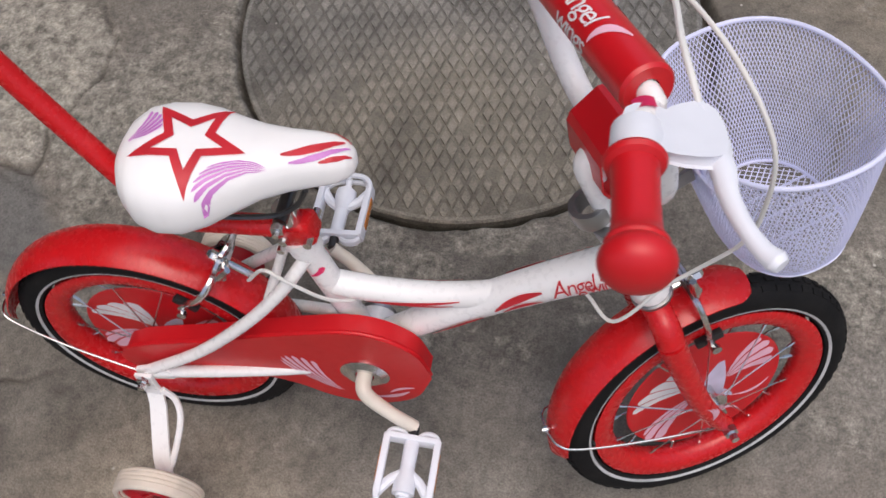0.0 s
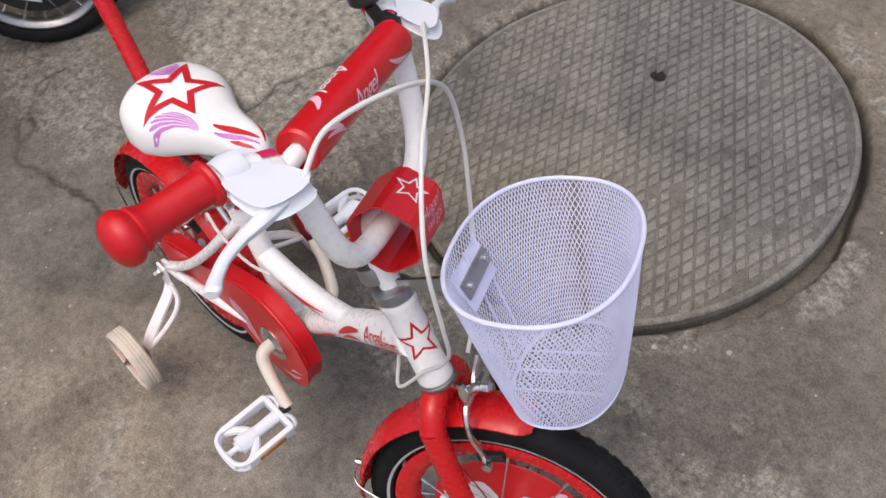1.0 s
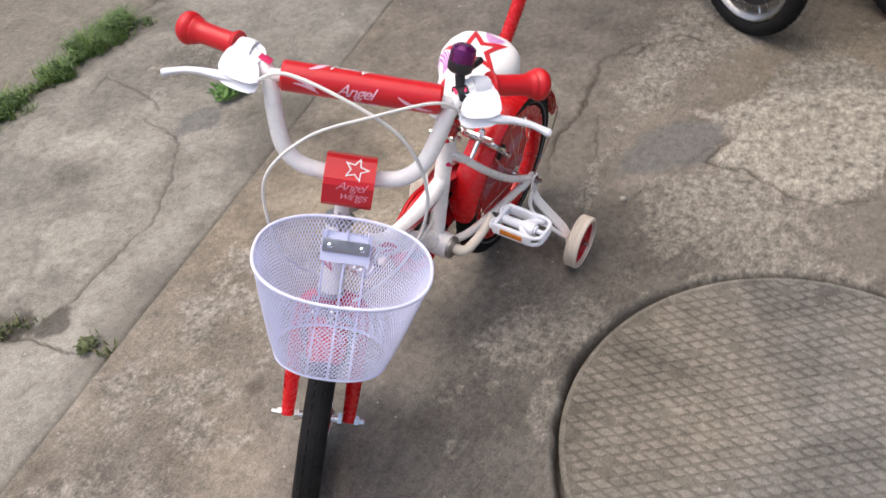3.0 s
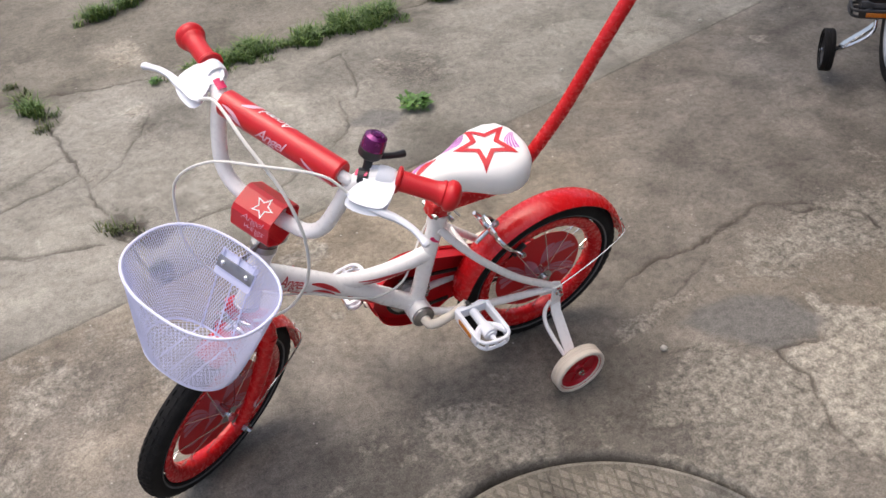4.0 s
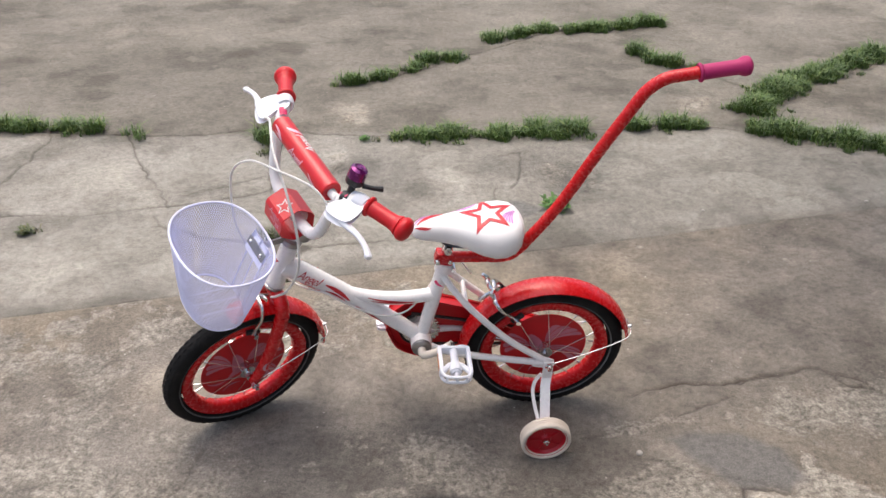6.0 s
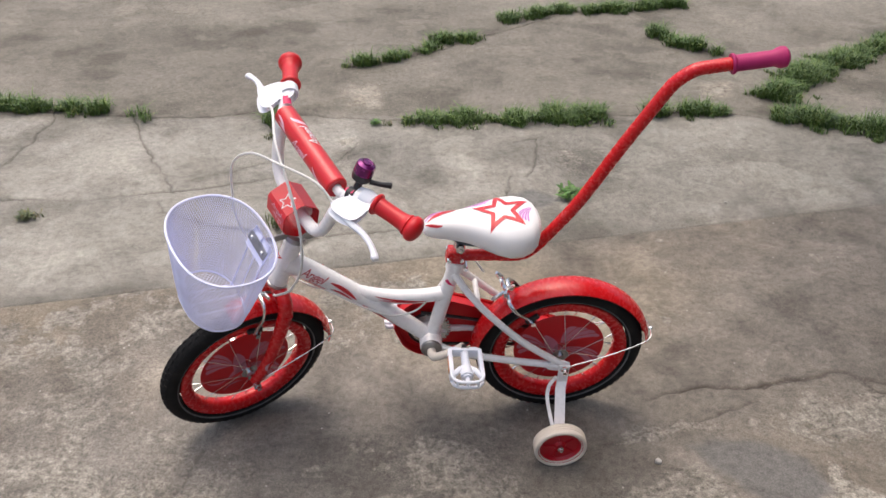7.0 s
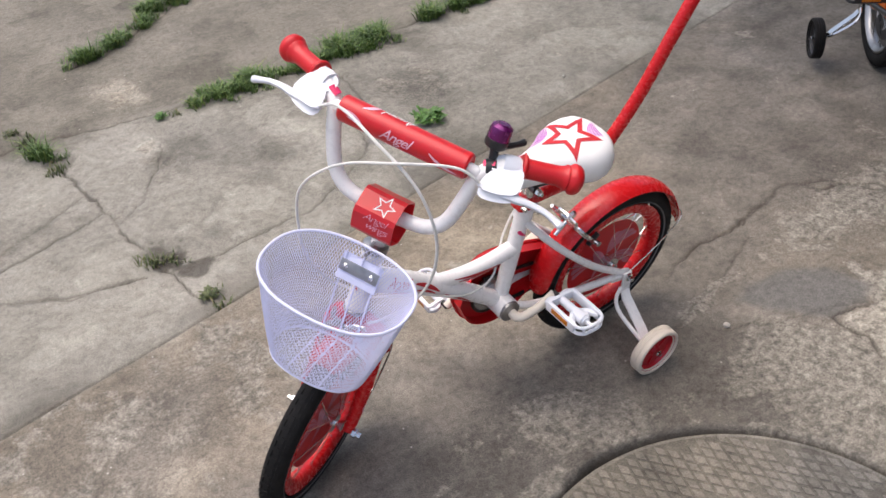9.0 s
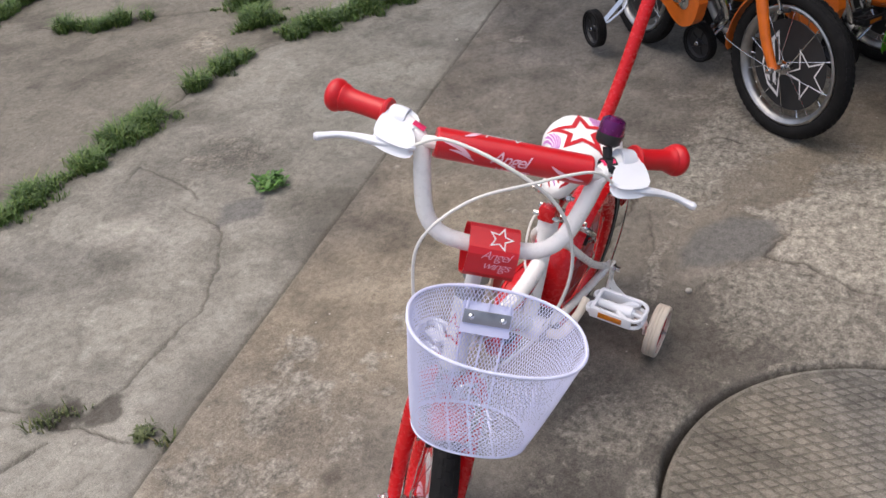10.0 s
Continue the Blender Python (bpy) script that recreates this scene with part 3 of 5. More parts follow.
def training_wheel(pal, parent, s):
    """A stabiliser on a flat steel bracket bolted to the rear axle; s is 1 on the left and -1 on the right."""
    w = 0.012 if s > 0 else 0.0
    c = Vector((0.02, s * (0.184 + w), 0.0855 + 0.1 * w))
    br = strap([(0.0, s * 0.072, 0.205), (0.002, s * 0.074, 0.158), (0.006, s * 0.086, 0.145), (0.016, s * (0.142 + w), 0.104), (0.02, s * (0.158 + w), 0.0865), (0.02, s * (0.160 + w), 0.072)], 0.023, 0.0045, (1, 0, 0))
    bracket = part("training_wheel", br, pal["bracket"], parent, pal["bracket_label"], smooth=20)
    part("brace", tube([(0.016, s * 0.075, 0.172), (0.03, s * 0.079, 0.150), (0.036, s * 0.1, 0.128), (0.03, s * (0.142 + w), 0.098), (0.024, s * (0.157 + w), 0.088)], 0.0045, 8), pal["bracket"], bracket)
    m = Matrix.Translation(c) @ Matrix.Diagonal((1, s, 1, 1))
    prof = [(0.046, -0.014), (0.054, -0.0145), (0.0575, -0.012)]
    for y in (-0.006, 0, 0.006):
        prof += [(0.0580, y - 0.0045), (0.0565, y - 0.003), (0.0580, y - 0.0015)]
    prof += [(0.0575, 0.012), (0.055, 0.0145), (0.0505, 0.0145), (0.0495, 0.011), (0.046, 0.010)]
    part("tyre", lathe(prof, 48, closed=True), pal["small_tyre"], bracket, pal["small_label"], m=m)
    part("hub_disc", lathe([(0, 0.006), (0.010, 0.0065), (0.014, 0.001), (0.041, 0.0), (0.0485, 0.011), (0.0495, 0.011), (0.0495, -0.008), (0.02, -0.016), (0, -0.016)], 40), pal["small_hub"], bracket, m=m)
    for k in range(5):
        w = 2 * math.pi * k / 5
        part("rib", block(0.024, 0.004, 0.004, 0.001), pal["small_hub"], bracket, m=m @ Matrix.Rotation(w, 4, "Y") @ Matrix.Translation((0.025, 0.0015, 0)))
    part("nut", lathe([(0, 0.008), (0.0075, 0.008), (0.0075, 0.013), (0.004, 0.0135), (0.004, 0.019), (0, 0.019)], 6), CHROME, bracket, m=m)


def saddle_top(x, y):
    """Height of the saddle's upper skin."""
    w, zc, hu = (np.interp(x, SAD_X, q) for q in (SAD_W, SAD_Z, SAD_UP))
    q = min(abs(y) / max(w, 1e-4), 1)
    return zc + hu * (1 - q ** 2.7) ** (1 / 2.7)


SAD_X = [0.082, 0.086, 0.094, 0.108, 0.128, 0.152, 0.178, 0.204, 0.23, 0.256, 0.282, 0.302, 0.314, 0.32, 0.3225]
SAD_W = [0.004, 0.029, 0.049, 0.064, 0.0715, 0.0725, 0.065, 0.051, 0.0385, 0.031, 0.027, 0.0235, 0.018, 0.011, 0.003]
SAD_Z = [0.558, 0.556, 0.553, 0.551, 0.549, 0.549, 0.552, 0.556, 0.560, 0.563, 0.566, 0.567, 0.568, 0.568, 0.568]
SAD_UP = [0.004, 0.024, 0.036, 0.045, 0.049, 0.048, 0.043, 0.038, 0.034, 0.031, 0.028, 0.024, 0.017, 0.010, 0.003]
SAD_DN = [0.004, 0.020, 0.030, 0.036, 0.038, 0.037, 0.033, 0.027, 0.022, 0.019, 0.017, 0.015, 0.012, 0.008, 0.003]


def saddle(pal, parent):
    g, v, f, k = Geo(), [], [], 36
    xs = np.linspace(0, len(SAD_X) - 1, 43)
    for t in xs:
        x, w, zc, hu, hd = (np.interp(t, range(len(SAD_X)), q) for q in (SAD_X, SAD_W, SAD_Z, SAD_UP, SAD_DN))
        for j in range(k):
            a = 2 * math.pi * j / k
            c, s = math.cos(a), math.sin(a)
            e = 2 / 2.7
            v.append((x, w * math.copysign(abs(c) ** e, c), zc + (hu if s > 0 else hd) * math.copysign(abs(s) ** e, s)))
    n = len(xs)
    for i in range(n - 1):
        for j in range(k):
            j2 = (j + 1) % k
            f.append((i * k + j, i * k + j2, (i + 1) * k + j2, (i + 1) * k + j))
    f += [tuple(range(k)), tuple((n - 1) * k + j for j in reversed(range(k)))]
    turned = Matrix.Translation((-0.007, 0.007, -0.004)) @ Matrix.Translation((0.12, 0, 0)) @ Matrix.Rotation(radians(4.2), 4, "Z") @ Matrix.Translation((-0.12, 0, 0.545)) @ Matrix.Rotation(radians(-3), 4, "X") @ Matrix.Translation((0, 0, -0.545))
    sd = part("saddle", g.add(v, f), pal["saddle"], parent, pal["saddle_label"], smooth=60, m=turned)

    def at(a, b):
        return turned @ Vector((a, b, saddle_top(a, b) + 0.0013))
    if pal["motif"] == "butterfly":
        print_shape(star_ring(0.162, -0.003, 0.0605, radians(-13.5), 0.43, 0.6), at, RED_DECAL, sd, "star_print", "red star outline", cuts=3)
        print_shape(feathers((0.246, -0.030), (0.191, -0.031), (0.184, -0.066), -0.12, 6, 0.36), at, PURPLE_DECAL, sd, "wing_print", "purple feathered wing print", cuts=2)
        print_shape(feathers((0.099, -0.006), (0.112, 0.034), (0.132, 0.010), -0.12, 5, 0.36), at, PURPLE_DECAL, sd, "wing_print", "purple feathered wing print", cuts=2)
        print_shape([crescent(0.254, -0.0165, 0.312, 0.0060, -0.06, 0.0088)], at, RED_DECAL, sd, "stripe_print", cuts=2)
        print_shape([crescent(0.262, -0.0230, 0.317, 0.0015, -0.08, 0.0054)], at, PURPLE_DECAL, sd, "stripe_print", cuts=2)
        print_shape([crescent(0.290, -0.0205, 0.3195, -0.0060, -0.06, 0.0040)], at, RED_DECAL, sd, "stripe_print", cuts=2)
        print_shape([crescent(0.284, 0.0215, 0.317, 0.0095, 0.08, 0.0042)], at, RED_DECAL, sd, "stripe_print", cuts=2)
    for s in (-1, 1):
        part("rail", tube([(0.268, s * 0.008, 0.551), (0.254, s * 0.014, 0.530), (0.225, s * 0.018, 0.515), (0.16, s * 0.024, 0.514), (0.125, s * 0.03, 0.53)], 0.003, 8), DARK_STEEL, sd)
    part("clamp", tube([(0.236, -0.022, 0.51), (0.236, 0.022, 0.51)], 0.0075, 14), DARK_STEEL, sd)
    for s in (-1, 1):
        part("clamp_nut", lathe([(0, 0), (0.0075, 0), (0.0075, 0.007), (0.004, 0.008), (0.004, 0.013), (0, 0.013)], 6), CHROME, sd, m=axis_to((0.236, s * 0.026, 0.51), (0, s, 0)))
    return sd


def basket(parent, st):
    """An oval wire-mesh basket in the steering frame: st takes (forward, left, up) to the bicycle."""
    def oval(t, a, b):
        c, s = math.cos(t), math.sin(t)
        e = 2 / 2.35
        return a * math.copysign(abs(c) ** e, c), b * math.copysign(abs(s) ** e, s)

    def wall(t, h):
        """h runs from 0 at the floor's edge to 1 at the rim."""
        x, y = oval(t, BK["a0"] + (BK["a1"] - BK["a0"]) * h ** 0.85, BK["b0"] + (BK["b1"] - BK["b0"]) * h ** 0.85)
        cx = BK["c0"] + (BK["c1"] - BK["c0"]) * h
        z0 = BK["u0"] - BK["s0"] * x
        z1 = BK["u1"] + BK["s1"] * x
        return Vector((cx + x, y + BK["l"], z0 + (z1 - z0) * h))

    rim = tube([wall(2 * math.pi * k / 64, 1.0) for k in range(65)], 0.0025, 8, steps=1, cap=False)
    bk = part("basket", rim, LILAC_WIRE, parent, "oval lilac-white wire-mesh basket on the handlebar", m=st)
    g = Geo()
    n, rows, twist = BK["n"], 26, 0.66
    for s in (-1, 1):
        for k in range(n):
            pts = [wall(2 * math.pi * k / n + s * twist * i / rows, i / rows) for i in range(rows + 1)]
            g.join(tube(pts, 0.0006, 4, steps=1, cap=False))
    part("mesh_wall", g, LILAC_WIRE, bk, m=st)
    part("floor_ring", tube([wall(2 * math.pi * k / 48, 0.0) for k in range(49)], 0.0019, 8, steps=1, cap=False), LILAC_WIRE, bk, m=st)
    g = Geo()
    for d in (-1, 1):
        for k in range(-30, 31):
            off = k * 0.0062
            pts = []
            for i in range(25):
                q = (i / 24 * 2 - 1) * 0.13
                x, y = q * 0.7071 + off * 0.7071 * d, (q * 0.7071 - off * 0.7071 * d) * d
                if abs(x / BK["a0"]) ** 2.35 + abs(y / BK["b0"]) ** 2.35 < 1:
                    pts.append(Vector((BK["c0"] + x, y + BK["l"], BK["u0"] - BK["s0"] * x)))
            if len(pts) > 1:
                g.join(tube([pts[0], pts[-1]], 0.0007, 4, steps=1, cap=False))
    part("mesh_floor", g, LILAC_WIRE, bk, m=st)
    for y in (-0.03, 0, 0.03):
        part("rib", tube([wall(math.pi, 0.9) + Vector((0.002, y, 0)), wall(math.pi, 0.0) + Vector((0.004, y, 0)), wall(0, 0.0) + Vector((-0.004, y, 0))], 0.0016, 6, steps=1), LILAC_WIRE, bk, m=st)
    p = wall(math.pi, 0.74)
    tilt = Matrix.Translation(p) @ Matrix.Rotation(-0.22, 4, "Y")
    part("back_plate", block(0.003, 0.072, 0.046, 0.001), LILAC_WIRE, bk, m=st @ tilt @ Matrix.Translation((0.003, 0, 0)))
    part("clamp_plate", block(0.003, 0.068, 0.019, 0.001), STEEL, bk, "grey steel clamp plate", m=st @ tilt @ Matrix.Translation((0.007, 0, 0.002)))
    for s in (-1, 1):
        part("bolt", lathe([(0, 0), (0.0045, 0), (0.0045, 0.002), (0.002, 0.004), (0, 0.004)], 10), CHROME, bk, m=st @ tilt @ axis_to((0.0085, s * 0.023, 0.002), (1, 0, 0)))
    part("bracket_arm", strap([p + Vector((-0.002, -0.012, 0.002)), p + Vector((-0.03, -0.012, 0.002)), Vector((0.016, -0.010, 0.128))], 0.016, 0.004, (0, 0, 1)), STEEL, bk, "grey steel bracket arm", m=st)
    part("bracket_collar", lathe([(0.0135, -0.010), (0.0195, -0.010), (0.0205, -0.006), (0.0205, 0.006), (0.0195, 0.010), (0.0135, 0.010)], 24, closed=True), STEEL, bk, m=st @ axis_to((0, 0, 0.145), (0, 0, 1)))


BK = dict(l=0.009, a0=0.058, b0=0.081, a1=0.090, b1=0.120, c0=0.164, c1=0.190, u0=-0.022, s0=0.12, u1=0.144, s1=-0.22, n=150)


def brake_lever(pal, parent, st, s):
    """Lever body and blade on the bar, s = 1 on the left."""
    ring = [(0.034, 0.152), (0.043, 0.136), (0.055, 0.133), (0.064, 0.144), (0.072, 0.140), (0.089, 0.136), (0.095, 0.144), (0.091, 0.166), (0.083, 0.186), (0.074, 0.193), (0.052, 0.187), (0.036, 0.172)]
    ring = [(0.060 + (x - 0.060) * 0.88, 0.164 + (y - 0.164) * 0.86) for x, y in ring]
    loop = smooth_path([Vector((x, y, 0)) for x, y in ring + ring[:1]], 2)[:-1]
    g = plate([(p.x, p.y) for p in loop][::-1], -0.0075, 0.0060, 0.0038)
    g.v = [Vector((p.x, s * p.z, 0.362 - 0.68 * (p.x - 0.045) + p.y - 0.06 * (p.z - 0.16))) for p in g.v]
    body = part("brake_lever", g, WHITE_PLASTIC, parent, "white plastic brake lever", m=st)
    part("lever_clamp", lathe([(0.0115, -0.012), (0.0165, -0.012), (0.0178, 0), (0.0165, 0.012), (0.0115, 0.012)], 20, closed=True), WHITE_PLASTIC, body, m=st @ axis_to((0.036, s * 0.160, 0.361), (-0.42, s, 0.05)))
    blade = tube([(0.078, s * 0.168, 0.333), (0.073, s * 0.192, 0.333), (0.0655, s * 0.213, 0.332), (0.062, s * 0.236, 0.3295), (0.0625, s * 0.254, 0.325), (0.065, s * 0.264, 0.3225), (0.066, s * 0.2685, 0.3215)],
                 [0.0088, 0.0085, 0.0068, 0.0060, 0.0064, 0.0078, 0.0055], 12, squash=0.78)
    part("lever_blade", blade, WHITE_PLASTIC, body, m=st)
    part("cable_nut", lathe([(0, -0.004), (0.0045, -0.004), (0.0045, 0.01), (0.003, 0.012), (0, 0.012)], 10), WHITE_PLASTIC, body, m=st @ axis_to((0.086, s * 0.146, 0.336), (0.12, -s, 0.15)))


def make_bike(name, pal, at, steer, label, extras):
    """One small bicycle with stabilisers, pointing along +x before it is placed."""
    root = tagged(new(name), label, "bicycle")
    root.matrix_world = at
    tilt = Matrix((Vector((math.cos(HEAD), 0, math.sin(HEAD))), Vector((0, 1, 0)), Vector((-math.sin(HEAD), 0, math.cos(HEAD))))).transposed().to_4x4()
    st = Matrix.Translation(STEER_AT) @ tilt @ Matrix.Rotation(radians(steer), 4, "Z")
    rear = Matrix.Translation((0, 0, R_WHEEL - 0.0045)) @ Matrix.Rotation(radians(-2.5), 4, "X") @ Matrix.Scale(0.974, 4)
    fw = st @ Matrix.Translation((0.016, 0, -0.256)) @ Matrix.Scale(0.976, 4)

    # frame
    frame_ob = part("frame", tube([(0.588, 0, 0.472), (0.53, 0, 0.433), (0.452, 0, 0.376), (0.37, 0, 0.309), (0.295, 0, 0.243)], [0.024, 0.022, 0.020, 0.018, 0.0175], 20), pal["frame"], root, pal["frame_label"])
    part("top_tube", tube([(0.487, 0, 0.402), (0.44, 0, 0.378), (0.38, 0, 0.364), (0.32, 0, 0.362), (0.262, 0, 0.369)], [0.013, 0.0155, 0.0155, 0.0155, 0.0155], 16), pal["frame"], frame_ob)
    part("seat_tube", tube([(0.292, 0, 0.235), (0.241, 0, 0.455)], 0.0155, 18), pal["frame"], frame_ob)
    part("head_tube", lathe([(0, 0), (0.0205, 0), (0.0215, 0.004), (0.0195, 0.01), (0.0195, 0.105), (0.0215, 0.111), (0.0205, 0.115), (0, 0.115)], 28), pal["frame"], frame_ob,
         m=Matrix.Translation(HEAD_AT) @ tilt @ axis_to((0, 0, 0), (0, 0, 1)))
    for u0, u1 in ((-0.010, 0.0), (0.115, 0.132)):
        part("headset", lathe([(0, u0), (0.019, u0), (0.0225, u0 + 0.003), (0.0225, u1 - 0.003), (0.018, u1), (0, u1)], 24), STEEL, frame_ob, m=Matrix.Translation(HEAD_AT) @ tilt @ axis_to((0, 0, 0), (0, 0, 1)))
    bbm = Matrix.Translation((0.293, 0, 0.239))
    part("bottom_bracket", lathe([(0, -0.034), (0.0235, -0.034), (0.0245, -0.03), (0.0245, 0.03), (0.0235, 0.034), (0, 0.034)], 26), pal["frame"], frame_ob, m=bbm)
    part("bearing_cup", lathe([(0, 0.033), (0.0225, 0.033), (0.0225, 0.040), (0.018, 0.043), (0.012, 0.044), (0, 0.044)], 24), STEEL, frame_ob, m=bbm)
    for s in (-1, 1):
        part("seat_stay", tube([(0.246, s * 0.012, 0.432), (0.215, s * 0.033, 0.392), (0.165, s * 0.047, 0.335), (0.09, s * 0.056, 0.262), (0.004, s * 0.06, 0.198)], 0.0078, 12), pal["frame"], frame_ob)
        part("chain_stay", tube([(0.285, s * 0.02, 0.236), (0.23, s * 0.04, 0.225), (0.12, s * 0.052, 0.208), (0.006, s * 0.06, 0.193)], 0.0082, 12), pal["frame"], frame_ob)
        part("dropout", plate([(-0.016, 0.186), (0.0, 0.178), (0.035, 0.186), (0.04, 0.2), (0.022, 0.214), (0.0, 0.209), (-0.014, 0.202)], s * 0.0615 - 0.003, s * 0.0615 + 0.003, 0.001), pal["frame"], frame_ob)
        part("axle_nut", lathe([(0, 0.0), (0.0095, 0.0), (0.0095, 0.008), (0.0055, 0.009), (0.0055, 0.017), (0, 0.017)], 6), CHROME, frame_ob, m=axis_to((0, s * 0.0715, R_WHEEL), (0, s, 0)))
    part("stay_bridge", tube([(0.196, -0.035, 0.372), (0.196, 0.035, 0.372)], 0.006, 10), pal["frame"], frame_ob)
    part("seat_collar", lathe([(0.014, -0.012), (0.019, -0.012), (0.019, 0.012), (0.014, 0.012)], 20, closed=True), pal["frame"], frame_ob, m=axis_to((0.2425, 0, 0.449), (-0.051, 0, 0.22)))
    part("collar_bolt", tube([(0.222, -0.017, 0.447), (0.222, 0.019, 0.447)], 0.0045, 8), CHROME, frame_ob)
    part("seat_post", tube([(0.2428, 0, 0.445), (0.234, 0, 0.51)], 0.0125, 16), CHROME, frame_ob)

    if extras:
        tp = smooth_path([(0.588, 0, 0.472), (0.53, 0, 0.433), (0.452, 0, 0.376), (0.37, 0, 0.309), (0.295, 0, 0.243)], 8)

        def on_tube(path, r0, r1, s):
            def at_(a, b):
                t = max(0, min(0.999, a)) * (len(path) - 1)
                i = int(t)
                c = path[i].lerp(path[i + 1], t - i)
                d = (path[i + 1] - path[i]).normalized()
                up = Vector((-d.z, 0, d.x)) if d.x > 0 else Vector((d.z, 0, -d.x))
                r = (r0 + (r1 - r0) * a) * 1.02 + 0.0005
                w = b / r
                return c + up * (math.sin(w) * r) + Vector((0, s * math.cos(w) * r, 0))
            return at_
        for s in (-1, 1):
            q = on_tube(tp, 0.024, 0.0175, s)
            for word, da, db in zip(WRITING.split(), (-0.004, 0.040 if s < 0 else 0.016), (0.007, 0.001 if s < 0 else -0.014)):
                print_words(word, 0.031, lambda a, b, q=q, s=s, da=da, db=db: q(0.215 + s * (a + da) / 0.37, b + db), RED_DECAL, frame_ob, "lettering", "small slanted red lettering", -0.004)
            print_shape([crescent(0.33, 0.010, 0.50, 0.001, 0.02, 0.009), crescent(0.35, -0.003, 0.48, -0.004, 0.02, 0.005)], q, RED_DECAL, frame_ob, "wing_print", cuts=2)
            print_shape([crescent(0.55, -0.004, 0.75, -0.010, 0.0, 0.006)], q, RED_DECAL, frame_ob, "swoosh_print", cuts=2)
            tt = on_tube(smooth_path([(0.44, 0, 0.378), (0.38, 0, 0.364), (0.32, 0, 0.362), (0.262, 0, 0.369)], 8), 0.0155, 0.0155, s)
            print_shape([crescent(0.15, 0.007, 0.75, -0.003, 0.0, 0.0045), crescent(0.2, 0.0, 0.72, -0.004, 0.0, 0.004)], tt, RED_DECAL, frame_ob, "swoosh_print", cuts=2)
            sq = on_tube([Vector((0.292, 0, 0.235)), Vector((0.241, 0, 0.455))], 0.0155, 0.0155, s)
            print_shape([crescent(0.76, -0.008, 0.82, 0.01, 0.1, 0.012)], sq, HOT_PINK, frame_ob, "heart_print", cuts=1)

        def on_head(a, b):
            w = a / 0.0199
            return st0 @ Vector((0.0201 * math.cos(w - 0.35), 0.0201 * math.sin(w - 0.35), 0.064 + b))
        st0 = Matrix.Translation(HEAD_AT) @ tilt
        print_shape(star_ring(0.0, 0.0, 0.028, radians(90), 0.42, 0.72), on_head, RED_DECAL, frame_ob, "star_print", "red star outline", cuts=2)

    # fork
    fork = part("fork", tube([(0.008, -0.003, -0.03), (0.013, -0.007, -0.004)], 0.017, 18), pal["fork"], root, pal["fork_label"], m=st)
    crown = tube([(0.004, -0.046, -0.054), (0.008, -0.034, -0.031), (0.010, -0.003, -0.021), (0.008, 0.034, -0.031), (0.004, 0.046, -0.054)], 0.0155, 16)
    part("crown", crown, pal["fork"], fork, m=st)
    for s in (-1, 1):
        part("fork_leg", tube([(0.004, s * 0.046, -0.052), (0.002, s * 0.05, -0.11), (0.002, s * 0.052, -0.18), (0.009, s * 0.052, -0.235), (0.016, s * 0.052, -0.258)], [0.0155, 0.0145, 0.0130, 0.0115, 0.0105], 16), pal["fork"], fork, m=st)
        part("axle_nut", lathe([(0, 0.0), (0.0095, 0.0), (0.0095, 0.008), (0.0055, 0.009), (0.0055, 0.017), (0, 0.017)], 6), CHROME, fork, m=st @ axis_to((0.016, s * 0.0615, -0.256), (0, s, 0)))
        part("inner_nut", lathe([(0, 0.0), (0.011, 0.0), (0.011, 0.007), (0, 0.007)], 6), CHROME, fork, m=st @ axis_to((0.016, s * 0.033, -0.256), (0, s, 0)))
        if extras:
            pr = [[(a, b) for a, b in poly] for poly in wing(-0.012, 0.0, 0.03, radians(0), 1, 3)]
            print_shape(pr, lambda a, b, s=s: st @ Vector((0.004 + b, s * (0.0652), -0.2 + a)), PINK_DECAL, fork, "wing_print", cuts=1)

    wheel("rear_wheel", pal, root, rear, pal["wheel_label"], pal["motif"])
    wheel("front_wheel", pal, root, fw, pal["wheel_label"], pal["motif"])
    rf = fender("rear_mudguard", pal, root, rear, 6, 173, pal["fender_label"])
    stay_wire(rf, rear, 166, 0.066)
    ff = fender("front_mudguard", pal, root, fw, 62, 164, pal["fender_label"])
    stay_wire(ff, fw, 152, 0.058)
    caliper(root, fw, 86)
    caliper(root, rear, 50, 1.08, -1)

    # drive
    ctrl = [(0.374, 0.243), (0.354, 0.300), (0.295, 0.330), (0.20, 0.306), (0.10, 0.268), (0.0, 0.234), (-0.034, 0.2), (0.0, 0.169), (0.08, 0.184), (0.15, 0.196), (0.2, 0.184), (0.238, 0.162), (0.292, 0.152), (0.348, 0.182)]
    loop = smooth_path([Vector((x, z, 0)) for x, z in ctrl + ctrl[:1]], 5)[:-1]
    if extras:
        shell = plate([(p.x, p.y + 0.004) for p in loop][::-1], -0.049, -0.043, 0.0028)
    else:
        # open in the middle, round the chainring
        shell, v, n = Geo(), [], len(loop)
        for y in (-0.049, -0.040):
            for k in (1.0, 0.46):
                v += [(0.262 + (p.x - 0.262) * k, y, 0.252 + (p.y + 0.004 - 0.252) * k) for p in loop]
        f = []
        for i in range(n):
            j = (i + 1) % n
            f += [(i, j, n + j, n + i), (2 * n + j, 2 * n + i, 3 * n + i, 3 * n + j), (j, i, 2 * n + i, 2 * n + j), (n + i, n + j, 3 * n + j, 3 * n + i)]
        shell.add(v, f)
    guard = part("chain_guard", shell, pal["guard"], root, pal["guard_label"])
    band, nb = Geo(), len(loop)
    cxz = Vector((0.2, 0.225))
    v = []
